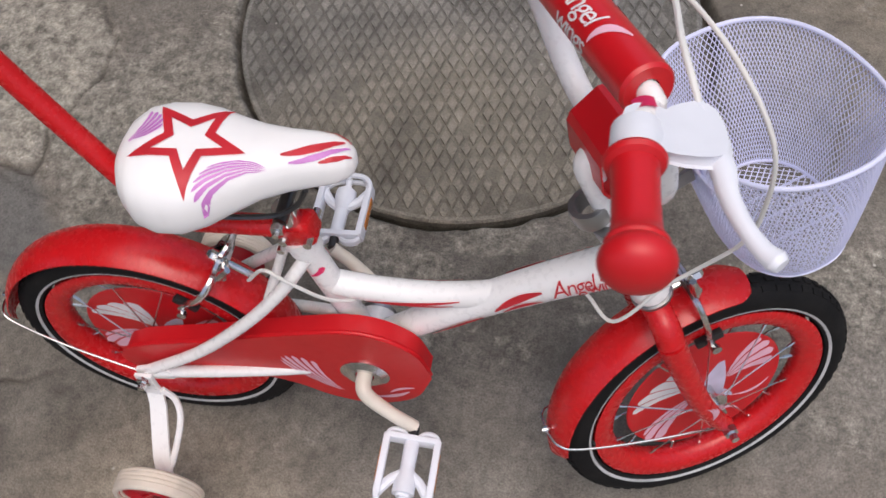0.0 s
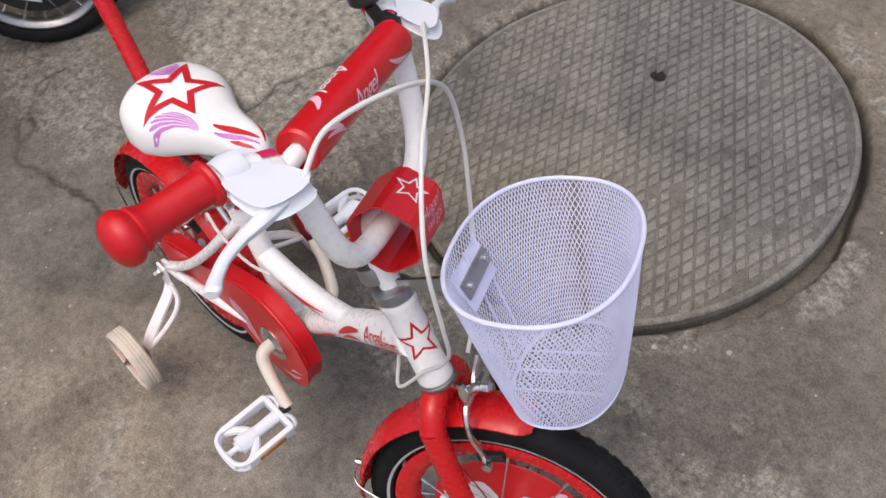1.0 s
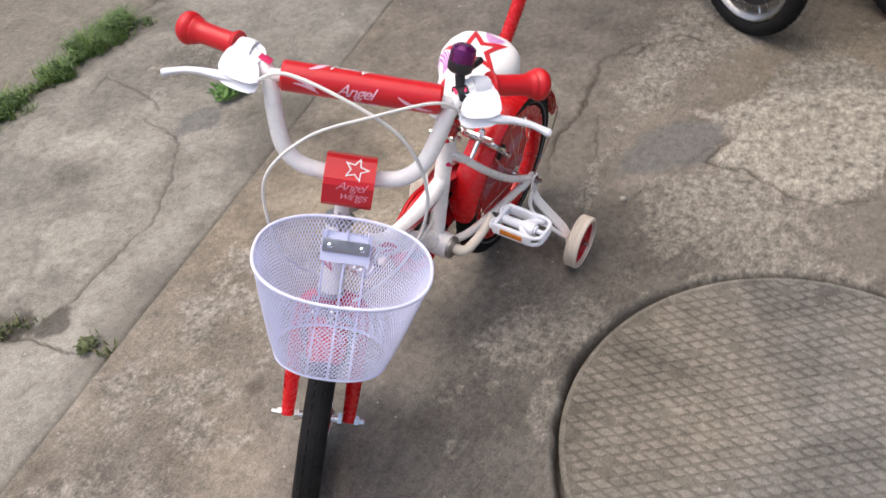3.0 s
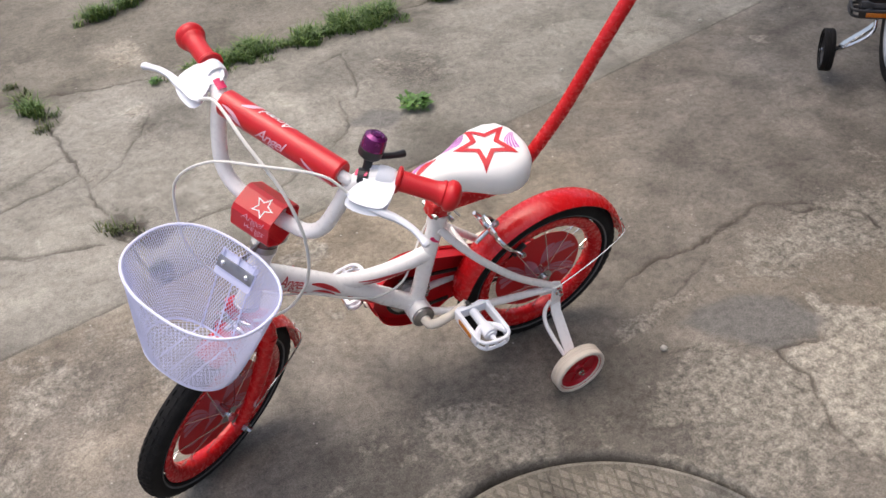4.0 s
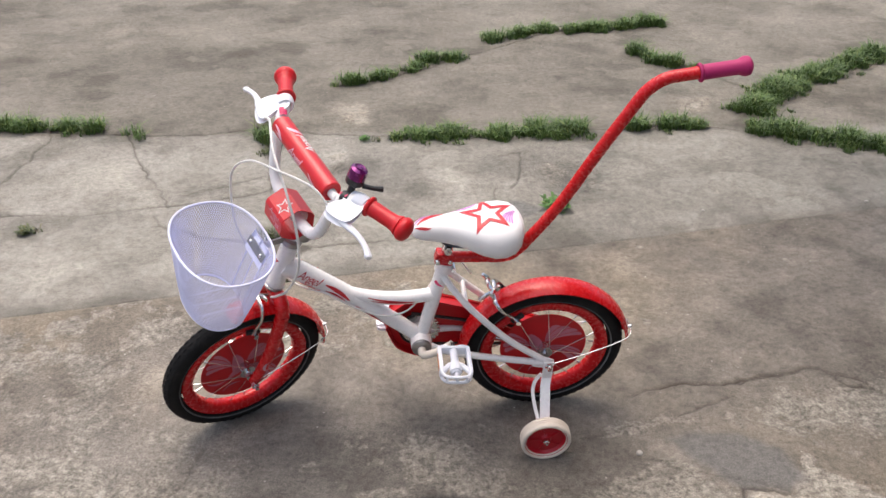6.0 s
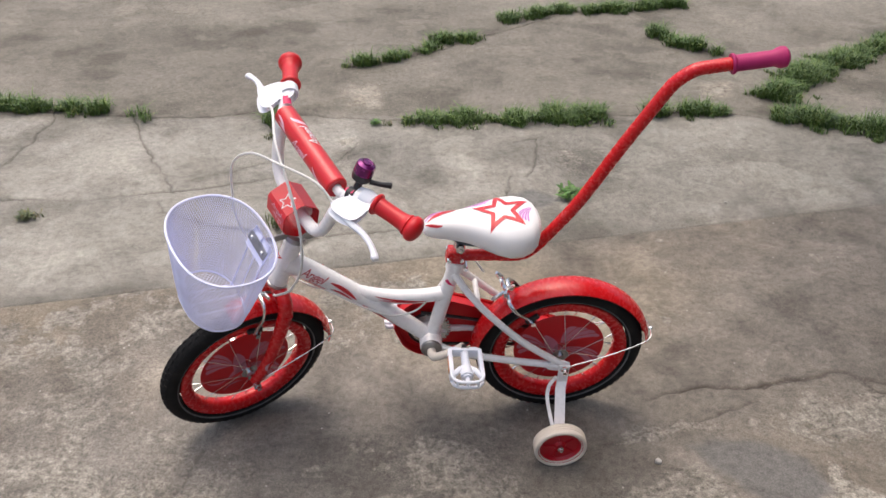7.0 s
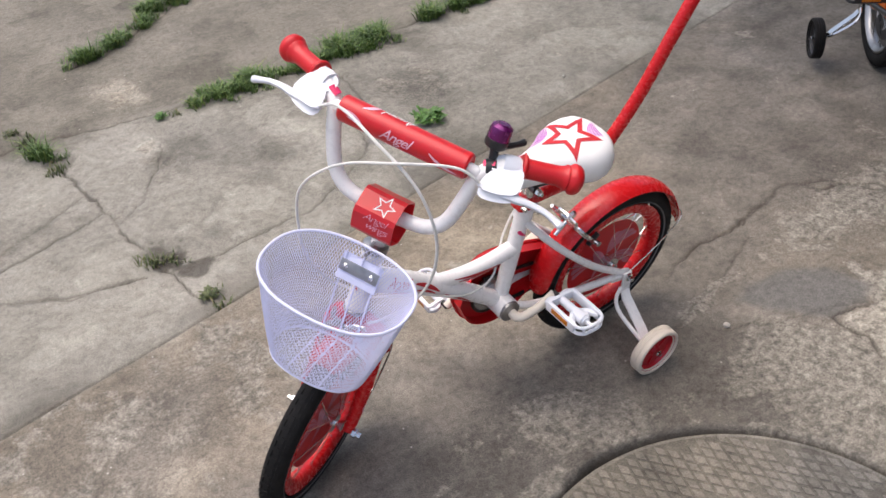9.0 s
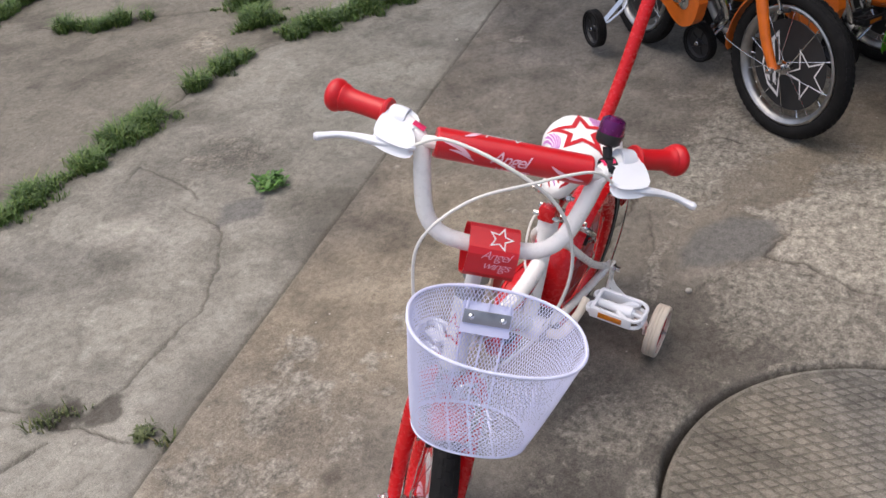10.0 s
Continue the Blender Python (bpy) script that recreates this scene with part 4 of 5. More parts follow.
    for p in loop:
        q = Vector((p.x, p.y + 0.004))
        d = (q - cxz).normalized() * 0.0024
        v += [(q.x - d.x * 0.4, -0.046, q.y - d.y * 0.4), (q.x - d.x * 0.4, -0.020, q.y - d.y * 0.4), (q.x - d.x * 1.4, -0.020, q.y - d.y * 1.4), (q.x - d.x * 1.4, -0.046, q.y - d.y * 1.4)]
    band.add(v, [(4 * k + a, 4 * k + (a + 1) % 4, 4 * ((k + 1) % nb) + (a + 1) % 4, 4 * ((k + 1) % nb) + a) for k in range(nb) for a in range(4)])
    part("guard_rim", band, pal["guard"], guard)
    ch = [(0.293 + 0.046 * math.cos(w), -0.0255, 0.239 + 0.046 * math.sin(w)) for w in np.linspace(radians(-80), radians(98), 9)]
    ch += [(0.021 * math.cos(w), -0.0255, R_WHEEL + 0.021 * math.sin(w)) for w in np.linspace(radians(98), radians(280), 7)]
    part("chain", tube(ch + ch[:1], 0.0036, 6, steps=3, squash=1.3, cap=False), CHAIN, root, "dark oily chain")
    part("cap_ring", lathe([(0.012, -0.053), (0.022, -0.055), (0.031, -0.0505), (0.031, -0.047), (0.012, -0.047)], 30, closed=True), CHROME, guard, m=Matrix.Translation((0.293, 0, 0.239)))
    if extras:
        def on_guard(a, b):
            return Vector((a, -0.0497, b + 0.004))
        print_shape(feathers((0.262, 0.176), (0.188, 0.242), (0.236, 0.250), 0.08, 6, 0.35), on_guard, PINK_DECAL, guard, "wing_print", "pale pink feathered wing print", cuts=1)
        print_shape([crescent(0.295, 0.172, 0.345, 0.198, -0.1, 0.008), crescent(0.32, 0.19, 0.352, 0.21, 0.1, 0.006)], on_guard, PINK_DECAL, guard, "swirl_print", cuts=1)
    ring = Geo()
    for k in range(28):
        w = 2 * math.pi * k / 28
        ring.join(block(0.008, 0.003, 0.006, 0.0005).move(Matrix.Rotation(w, 4, "Y") @ Matrix.Translation((0.044, 0, 0))))
    ring.join(lathe([(0.02, -0.0015), (0.042, -0.0015), (0.042, 0.0015), (0.02, 0.0015)], 40, closed=True))
    part("chainring", ring, CHROME, root, "chrome toothed chainring", m=Matrix.Translation((0.293, -0.0255, 0.239)))
    spin = Matrix.Translation((0.293, 0, 0.239)) @ Matrix.Rotation(0 if extras else radians(215), 4, "Y") @ Matrix.Translation((-0.293, 0, -0.239))
    crank = part("crank", tube([(0.293, -0.05, 0.239), (0.294, -0.066, 0.238), (0.302, -0.076, 0.231), (0.33, -0.084, 0.207), (0.357, -0.088, 0.184)], [0.0098, 0.0098, 0.0095, 0.0086, 0.0086], 14), pal["crank"], root, pal["crank_label"], m=spin)
    part("crank_arm", tube([(0.293, 0.04, 0.239), (0.292, 0.058, 0.240), (0.284, 0.070, 0.247), (0.256, 0.084, 0.272), (0.229, 0.09, 0.297)], [0.0098, 0.0098, 0.0095, 0.0086, 0.0086], 14), pal["crank"], crank, m=spin)
    pedal(pal, root, spin @ Vector((0.357, -0.142, 0.184)), -1, radians(8))
    pedal(pal, root, spin @ Vector((0.229, 0.146, 0.297)), 1, radians(-4))
    for s in (-1, 1):
        training_wheel(pal, root, s)
    saddle(pal, root)

    # handlebar
    right = [(-0.003, -0.244, 0.3675), (0.012, -0.21, 0.366), (0.034, -0.163, 0.362), (0.050, -0.138, 0.352), (0.058, -0.124, 0.332), (0.056, -0.115, 0.29), (0.050, -0.100, 0.24), (0.046, -0.075, 0.214), (0.045, -0.04, 0.206), (0.045, 0, 0.205)]
    path = right + [(f, -l, u) for f, l, u in right[-2::-1]]
    bar = part("handlebar", tube(path, 0.0122, 14, steps=5), pal["bar"], root, pal["bar_label"], m=st)
    part("cross_bar", tube([(0.057, -0.122, 0.338), (0.066, -0.1, 0.344), (0.066, 0.1, 0.344), (0.057, 0.122, 0.338)], 0.009, 12), pal["bar"], bar, m=st)
    part("stem", tube([(0.013, -0.006, 0.125), (0.013, -0.004, 0.182), (0.017, 0, 0.2), (0.032, 0, 0.205), (0.045, 0, 0.205)], [0.0125, 0.0125, 0.014, 0.014, 0.0165], 14), pal["bar"], bar, m=st)
    for s in (-1, 1):
        prof = [(0.0118, 0.0), (0.0195, 0.001), (0.0208, 0.004), (0.0195, 0.007), (0.0156, 0.009), (0.0151, 0.03), (0.0153, 0.05), (0.0158, 0.060), (0.0178, 0.067), (0.0198, 0.0695), (0.0200, 0.0715), (0.0186, 0.073),
                (0.0205, 0.0755), (0.0232, 0.079), (0.0237, 0.083), (0.0226, 0.0885), (0.0190, 0.0930), (0.0130, 0.0962), (0.0065, 0.0978), (0, 0.0983)]
        part("grip", lathe(prof, 28), pal["grip"], bar, pal["grip_label"], m=st @ axis_to((0.0290, s * 0.173, 0.3640), (-0.42, s * 0.9, 0.045)))
        if pal["lever"]:
            brake_lever(pal, bar, st, s)
        if extras:
            along, ctr = Vector((-0.24, s, 0.42)).normalized(), Vector((0.0515, s * 0.1355, 0.3505))
            up = Vector((0.25, 0, 1)).normalized()
            up = (up - along * up.dot(along)).normalized()
            out = along.cross(up) * s

            def on_bar(a, b, along=along, ctr=ctr, up=up, out=out):
                w = b / 0.0127
                return st @ (ctr + along * a + (up * math.cos(w) + out * math.sin(w)) * 0.0131)
            print_shape([[(-0.009, -0.008), (0.009, -0.008), (0.009, 0.008), (-0.009, 0.008)]], on_bar, HOT_PINK, bar, "sticker", "small square bright pink sticker", cuts=4)
    if extras:
        pad = part("bar_pad", lathe([(0.009, -0.108), (0.019, -0.109), (0.0212, -0.106), (0.0212, 0.106), (0.019, 0.109), (0.009, 0.108)], 28), RED_VINYL, bar, "red vinyl crossbar pad with white print", m=st @ Matrix.Translation((0.066, 0, 0.345)))

        def on_pad(a, b):
            w = radians(-8) + b / 0.0216
            return st @ Vector((0.066 + 0.0217 * math.cos(w), a, 0.345 + 0.0217 * math.sin(w)))
        print_words(WRITING, 0.025, lambda a, b: on_pad(a - 0.008, b - 0.009), PINK_DECAL, pad, "lettering", "slanted pale pink lettering")
        print_words(WRITING, 0.027, lambda a, b: on_pad(-0.012 - a, 0.050 - b), WHITE_DECAL, pad, "lettering", "slanted white lettering")
        print_shape([crescent(-0.048, 0.054, -0.072, 0.024, 0.16, 0.008)], on_pad, PINK_DECAL, pad, "wing_print", cuts=2)
        print_shape([crescent(-0.098, 0.010, -0.06, -0.004, 0.08, 0.006), crescent(-0.09, 0.001, -0.055, -0.010, 0.08, 0.004), crescent(0.098, -0.010, 0.05, 0.004, 0.08, 0.006)], on_pad, PINK_DECAL, pad, "wing_print", cuts=2)
        # folded vinyl cover round the stem clamp
        cx, cu, rr = 0.052, 0.201, 0.040
        hexa = [radians(w) for w in (16, 76, 136, 196, 256, 316)]
        g, v, f = Geo(), [], []
        rnd = []
        for i, w in enumerate(hexa):
            for dw in (-0.12, 0.12):
                rnd.append((cx + rr * math.cos(w + dw), cu + rr * math.sin(w + dw)))
        for r_s in (1.0, 0.955):
            for l_ in (-0.036, 0.036):
                v += [(cx + (x - cx) * r_s, l_, cu + (u - cu) * r_s) for x, u in rnd]
        k = len(rnd)
        for i in range(k):
            j = (i + 1) % k
            f += [(i, j, k + j, k + i), (2 * k + j, 2 * k + i, 3 * k + i, 3 * k + j), (i, 2 * k + i, 2 * k + j, j), (k + i, k + j, 3 * k + j, 3 * k + i)]
        cover = part("stem_cover", g.add(v, f), RED_VINYL, bar, "red vinyl stem cover with a white star", smooth=25, m=st)

        def on_cover(deg):
            w = radians(deg)
            n_, t_ = Vector((math.cos(w), 0, math.sin(w))), Vector((-math.sin(w), 0, math.cos(w)))
            d = rr * math.cos(radians(30) - 0.12) + 0.0008
            return lambda a, b: st @ (Vector((cx, 0, cu)) + n_ * d + t_ * b + Vector((0, a, 0)))
        print_shape(star_ring(0.008, 0.001, 0.0195, radians(75), 0.45, 0.74), on_cover(46), WHITE_DECAL, cover, "star_print", "white star outline", cuts=0)
        print_words(WRITING, 0.0205, lambda a, b: on_cover(-14)(a + 0.003, b + 0.008), PINK_DECAL, cover, "lettering", "small slanted pale lettering", -0.016)
        # bell
        bm_ = st @ axis_to((0.042, 0.128, 0.381), (0.05, 0.05, 1)) @ Matrix.Scale(0.84, 4)
        bell = part("bell", lathe([(0, 0.0), (0.016, 0.0), (0.0205, 0.004), (0.0215, 0.012), (0.0215, 0.019), (0.018, 0.021), (0, 0.021)], 26), BLACK, bar, "small purple bell with a black base", m=bm_)
        part("dome", lathe([(0.0212, 0.0195), (0.0212, 0.034), (0.0195, 0.042), (0.0125, 0.0465), (0.009, 0.0455), (0.0085, 0.0475), (0, 0.048)], 28), PURPLE, bell, "purple metallic dome", m=bm_)
        part("bell_clamp", lathe([(0.0112, -0.008), (0.0145, -0.008), (0.0145, 0.008), (0.0112, 0.008)], 20, closed=True), BLACK, bell, m=st @ axis_to((0.050, 0.136, 0.351), (-0.4, 1, 0.3)))
        part("bell_post", tube([(0.046, 0.134, 0.36), (0.043, 0.130, 0.378)], 0.007, 8), BLACK, bell, m=st)
        part("striker", tube([(0.03, 0.140, 0.384), (0.012, 0.152, 0.387), (-0.004, 0.158, 0.389)], [0.005, 0.0045, 0.006], 8), BLACK, bell, m=st)
        basket(root, st)
        c1 = [(0.087, 0.140, 0.338), (0.108, 0.10, 0.353), (0.135, 0.02, 0.33), (0.144, -0.06, 0.292), (0.139, -0.110, 0.225), (0.117, -0.100, 0.140), (0.096, -0.080, 0.090), (0.060, -0.052, 0.050), (0.024, -0.036, 0.028)]
        loc = [tuple(st @ Vector(p)) for p in c1] + [(0.578, -0.030, 0.398), (0.545, 0.0, 0.402), (0.505, 0.0225, 0.404), (0.44, 0.0225, 0.358), (0.38, 0.0215, 0.328), (0.325, 0.016, 0.336), (0.285, -0.016, 0.358), (0.262, -0.031, 0.383), (0.232, -0.038, 0.42), (0.205, -0.034, 0.435), (0.178, -0.028, 0.40)]
        part("brake_cable", tube(loc, 0.0022, 8, steps=8), CABLE, root, "white brake cable")
        c2 = [(0.087, -0.140, 0.338), (0.101, -0.10, 0.358), (0.128, -0.02, 0.345), (0.125, 0.06, 0.305), (0.100, 0.105, 0.235), (0.075, 0.115, 0.155), (0.058, 0.092, 0.075), (0.046, 0.05, 0.015), (0.040, 0.030, -0.006)]
        part("brake_cable", tube(c2, 0.0026, 8, steps=8), CABLE, root, "white brake cable", m=st)
        # parent handle
        push = part("push_bar", tube([(0.243, 0, 0.473), (0.17, 0, 0.470), (0.115, 0, 0.468), (0.087, 0.002, 0.482), (0.059, 0.010, 0.525), (0.004, 0.021, 0.618), (-0.056, 0.030, 0.742), (-0.119, 0.037, 0.862), (-0.138, 0.039, 0.891), (-0.164, 0.040, 0.911), (-0.2, 0.040, 0.919), (-0.318, 0.041, 0.935)], 0.0123, 16, steps=6), RED, root, "red tubular push handle with a magenta grip")
        part("grip", lathe([(0.0123, 0), (0.0175, 0.0), (0.019, 0.003), (0.0175, 0.006), (0.0148, 0.008), (0.0145, 0.075), (0.0178, 0.081), (0.0195, 0.087), (0.0185, 0.096), (0.012, 0.101), (0, 0.102)], 26), MAGENTA, push, "magenta rubber grip", m=axis_to((-0.228, 0.040, 0.9225), (-0.118, 0, 0.016)))
        part("clamp", block(0.040, 0.032, 0.028, 0.006), RED, push, m=Matrix.Translation((0.243, 0, 0.473)) @ Matrix.Rotation(radians(-13), 4, "Y"))
        for dx in (-0.014, 0.012):
            part("bolt", tube([(0.246 + dx, -0.024, 0.474), (0.246 + dx, 0.024, 0.474)], 0.0048, 8), CHROME, push)
    return root


base_pal = dict(frame=WHITE, fork=RED, fender=RED, rim=RED, disc=RED_PLASTIC, guard=RED_PLASTIC, crank=CREAM, pedal=WHITE_PLASTIC, bracket=WHITE, small_tyre=CREAM_RUBBER, small_hub=SHADED_RED,
                saddle=WHITE_VINYL, bar=WHITE, grip=RED_PLASTIC, stripe=True, rim_in=0.1265, lever=True, motif="butterfly",
                frame_label="white enamelled frame with red prints", fork_label="red painted fork", rim_label="red painted rim", disc_label="red disc with pink wing prints",
                wheel_label="spoked wheel with red rim and black tyre", fender_label="glossy red mudguard", guard_label="red chain guard with a pink wing print", crank_label="cream one-piece crank",
                pedal_label="white plastic pedal with open windows", bracket_label="stabiliser wheel on a white steel bracket", small_label="cream ribbed rubber tyre",
                saddle_label="white vinyl saddle with a red star", bar_label="white enamelled high-rise handlebar", grip_label="red plastic grip with flared ends")
dark_pal = dict(base_pal, frame=DARK_PAINT, fork=ORANGE, fender=ORANGE, rim=STEEL, disc=BLACK, guard=ORANGE, crank=CHROME, pedal=BLACK, bracket=CHROME, small_tyre=TYRE, small_hub=BLACK, saddle=BLACK, bar=DARK_PAINT,
                grip=BLACK, stripe=False, rim_in=0.139, lever=False, motif="star",
                frame_label="black painted frame", fork_label="orange painted fork", rim_label="bright metal rim", disc_label="black disc with white star outline", wheel_label="spoked wheel with black tyre",
                fender_label="orange mudguard", guard_label="orange chain guard", crank_label="chrome crank", pedal_label="black plastic pedal", bracket_label="black stabiliser wheel on a chrome bracket",
                small_label="black rubber tyre", saddle_label="black saddle", bar_label="black handlebar", grip_label="black grip")
orange_pal = dict(dark_pal, frame=ORANGE, frame_label="orange painted frame")
green_pal = dict(dark_pal, frame=GREEN, fork=GREEN, fender=GREEN, frame_label="green painted frame", fork_label="green painted fork", fender_label="green mudguard")

LEAN = Matrix.Rotation(radians(-8.0), 4, "X")
main_bike = make_bike("bicycle", base_pal, pose(0.004, 0.007, 0, 0, 0, 2.5) @ LEAN, 29.3, "white and red children's bicycle with basket, leaning on one stabiliser", True)


def parked(pal, x, y, yaw, steer, size, label):
    at = pose(x, y, 0.003, 0, 0, yaw) @ Matrix.Scale(size, 4)
    return tagged(make_bike("bicycle", pal, at, steer, label, False), group="parked bicycles")


parked(dark_pal, -1.53, -0.40, 50.5, 10, 1.115, "black and orange children's bicycle with star-printed wheel discs")
parked(green_pal, -1.545, -0.062, 61, 6, 1.115, "green children's bicycle with an orange chain guard")
parked(orange_pal, -1.62, 0.36, 60, 6, 1.115, "orange children's bicycle behind the green one in the row")


# ---- ground ----
COVER_AT, COVER_R = (0.272, 0.758), 0.414
JOINT = (-0.731, 0.205)
rng = np.random.default_rng(7)


def lattice_noise(x, y, cell, seed):
    """Smooth value noise in 0..1."""
    g = np.random.default_rng(seed).random((257, 257))
    u, v = x / cell + 1000.0, y / cell + 1000.0
    i, j = np.floor(u).astype(int), np.floor(v).astype(int)
    a, b = u - i, v - j
    a, b = a * a * (3 - 2 * a), b * b * (3 - 2 * b)
    i, j, i2, j2 = i % 256, j % 256, (i + 1) % 256, (j + 1) % 256
    return g[i, j] * (1 - a) * (1 - b) + g[i2, j] * a * (1 - b) + g[i, j2] * (1 - a) * b + g[i2, j2] * a * b


def fbm(x, y, cell, seed, octaves=4):
    out, amp, tot = 0.0, 1.0, 0.0
    for k in range(octaves):
        out = out + amp * lattice_noise(x, y, cell / 2 ** k, seed + k)
        tot, amp = tot + amp, amp * 0.55
    return out / tot


def line_dist(x, y, pts):
    """Distance from a polyline."""
    d = np.full(x.shape, 9.0)
    for (ax, ay), (bx, by) in zip(pts[:-1], pts[1:]):
        vx, vy = bx - ax, by - ay
        t = np.clip(((x - ax) * vx + (y - ay) * vy) / (vx * vx + vy * vy), 0, 1)
        d = np.minimum(d, np.hypot(x - ax - t * vx, y - ay - t * vy))
    return d


def inside(x, y, pts, ragged=0.02, soft=0.006, seed=91):
    """1 within a closed outline, 0 outside, with a ragged rim."""
    out = np.zeros(x.shape)
    px, py = zip(*pts)
    pad = ragged + soft * 8 + 0.01
    near = np.flatnonzero((x > min(px) - pad) & (x < max(px) + pad) & (y > min(py) - pad) & (y < max(py) + pad))
    x, y = x[near], y[near]
    u = x + ragged * (fbm(x, y, 0.06, seed, 3) - 0.5) * 2
    w = y + ragged * (fbm(x, y, 0.06, seed + 9, 3) - 0.5) * 2
    d = line_dist(u, w, pts + pts[:1])
    odd = np.zeros(x.shape, bool)
    for (ax, ay), (bx, by) in zip(pts, pts[1:] + pts[:1]):
        if ay != by:
            odd ^= ((ay > w) != (by > w)) & (u < (bx - ax) * (w - ay) / (by - ay) + ax)
    d = np.where(odd, -d, d)
    out[near] = 1 / (1 + np.exp(np.clip(d / soft, -50, 50)))
    return out


# stains and bare spots with a shape of their own: tone, wear, rim raggedness, rim softness, outline
STAINS = [
    (0.80, 0.0, 0.05, 0.03, [(0.075, 0.228), (-0.065, 0.177), (-0.212, 0.202), (-0.146, 0.325), (-0.141, 0.481), (-0.026, 0.472), (0.073, 0.387), (0.166, 0.346)]),
    (1.38, 1.0, 0.03, 0.006, [(-0.58, 0.208), (-0.63, 0.30), (-0.73, 0.36), (-0.83, 0.53), (-0.95, 0.78), (-0.42, 0.70), (-0.36, 0.62), (-0.37, 0.52), (-0.415, 0.42), (-0.41, 0.34), (-0.52, 0.352), (-0.573, 0.313)]),
    (1.06, 0.85, 0.05, 0.015, [(-0.171, 0.275), (-0.295, 0.251), (-0.394, 0.328), (-0.385, 0.434), (-0.35, 0.536), (-0.33, 0.611), (-0.21, 0.553), (-0.166, 0.449), (-0.14, 0.346)]),
    (1.16, 0.8, 0.02, 0.008, [(-0.099, 0.152), (-0.19, 0.095), (-0.31, 0.082), (-0.432, 0.075), (-0.378, 0.115), (-0.244, 0.132), (-0.125, 0.160)]),
    (1.02, 0.55, 0.03, 0.008, [(0.157, 0.15), (0.105, 0.215), (0.115, 0.30), (0.185, 0.335), (0.30, 0.32), (0.45, 0.20), (0.32, 0.10)]),
    (0.86, 0.35, 0.05, 0.03, [(0.40, 0.19), (0.42, 0.30), (0.56, 0.39), (0.66, 0.49), (0.72, 0.61), (0.787, 0.592), (0.864, 0.51), (0.813, 0.364), (0.675, 0.206)]),
    (1.08, 0.1, 0.02, 0.01, [(0.83, 0.62), (0.88, 0.56), (0.92, 0.42), (1.1, 0.40), (1.25, 0.62), (1.1, 0.9), (0.85, 0.9)]),
    (0.97, 0.45, 0.06, 0.03, [(0.25, -0.64), (0.25, -0.44), (0.40, -0.24), (0.85, -0.16), (0.92, 0.05), (0.85, 0.26), (1.25, 0.28), (1.6, -0.1), (1.6, -0.40)]),
    (1.24, 0.0, 0.012, 0.005, [(0.25, -1.39), (0.13, -1.41), (0.06, -1.32), (0.10, -1.20), (0.19, -1.20), (0.255, -1.30)]),
    (0.80, 0.0, 0.03, 0.02, [(0.365, -1.565), (0.262, -1.43), (0.139, -1.17), (0.193, -1.135), (0.346, -1.193), (0.483, -1.256), (0.60, -1.40), (0.5, -1.6)]),
    (0.78, 0.5, 0.03, 0.012, [(-0.323, -1.438), (-0.434, -1.371), (-0.414, -1.202), (-0.308, -1.144), (-0.211, -1.235), (-0.199, -1.343)]),
    (0.88, 0.0, 0.02, 0.006, [(-0.007, -1.521), (-0.152, -1.462), (-0.088, -1.318), (-0.024, -1.199), (0.054, -1.256), (0.055, -1.421)]),
    (1.40, 0.6, 0.03, 0.012, [(-0.90, -2.10), (-1.09, -2.14), (-1.03, -1.93), (-0.89, -1.91)]),
    (1.40, 0.7, 0.04, 0.010, [(0.64, -2.07), (0.50, -2.11), (0.48, -1.88), (0.58, -1.84)]),
    (1.36, 0.6, 0.03, 0.008, [(0.63, -1.53), (0.55, -1.57), (0.54, -1.46), (0.60, -1.46)]),
    (1.14, 0.3, 0.06, 0.04, [(-0.912, -0.739), (-1.071, -0.696), (-1.092, -0.582), (-0.817, -0.463), (-0.80, -0.586)]),
    (1.12, 0.3, 0.06, 0.03, [(-1.53, -1.147), (-1.429, -0.888), (-1.375, -0.616), (-1.18, -0.443), (-1.20, -0.642), (-1.32, -0.918)]),
    (1.16, 0.1, 0.10, 0.07, [(-0.70, -0.80), (0.22, -0.62), (0.25, -0.22), (-0.25, -0.20), (-0.60, -0.35)]),
    (0.72, 0.0, 0.012, 0.008, [(-0.09, -0.545), (-0.055, -0.545), (-0.055, -0.51), (-0.09, -0.51)]),
    (0.74, 0.0, 0.012, 0.008, [(0.465, -0.72), (0.50, -0.72), (0.50, -0.69), (0.465, -0.69)]),
    (0.70, 0.0, 0.015, 0.010, [(0.545, -0.95), (0.59, -0.95), (0.59, -0.91), (0.545, -0.91)]),
    (0.82, 0.0, 0.04, 0.02, [(-0.16, -0.90), (-0.02, -0.86), (0.0, -0.76), (-0.15, -0.78)]),
    (0.86, 0.0, 0.06, 0.03, [(1.50, -1.79), (1.02, -1.93), (1.02, -1.98), (1.50, -1.86)]),
    (0.90, 0.0, 0.08, 0.05, [(-0.2, -2.0), (-0.9, -2.25), (-0.8, -2.6), (0.1, -2.55), (0.2, -2.2)]),
    (0.88, 0.0, 0.08, 0.05, [(1.9, -2.0), (0.8, -2.05), (0.8, -2.9), (1.9, -2.9)]),
    (0.90, 0.2, 0.06, 0.04, [(-0.55, -1.45), (-0.95, -1.30), (-1.05, -1.00), (-0.6, -1.05)]),
]

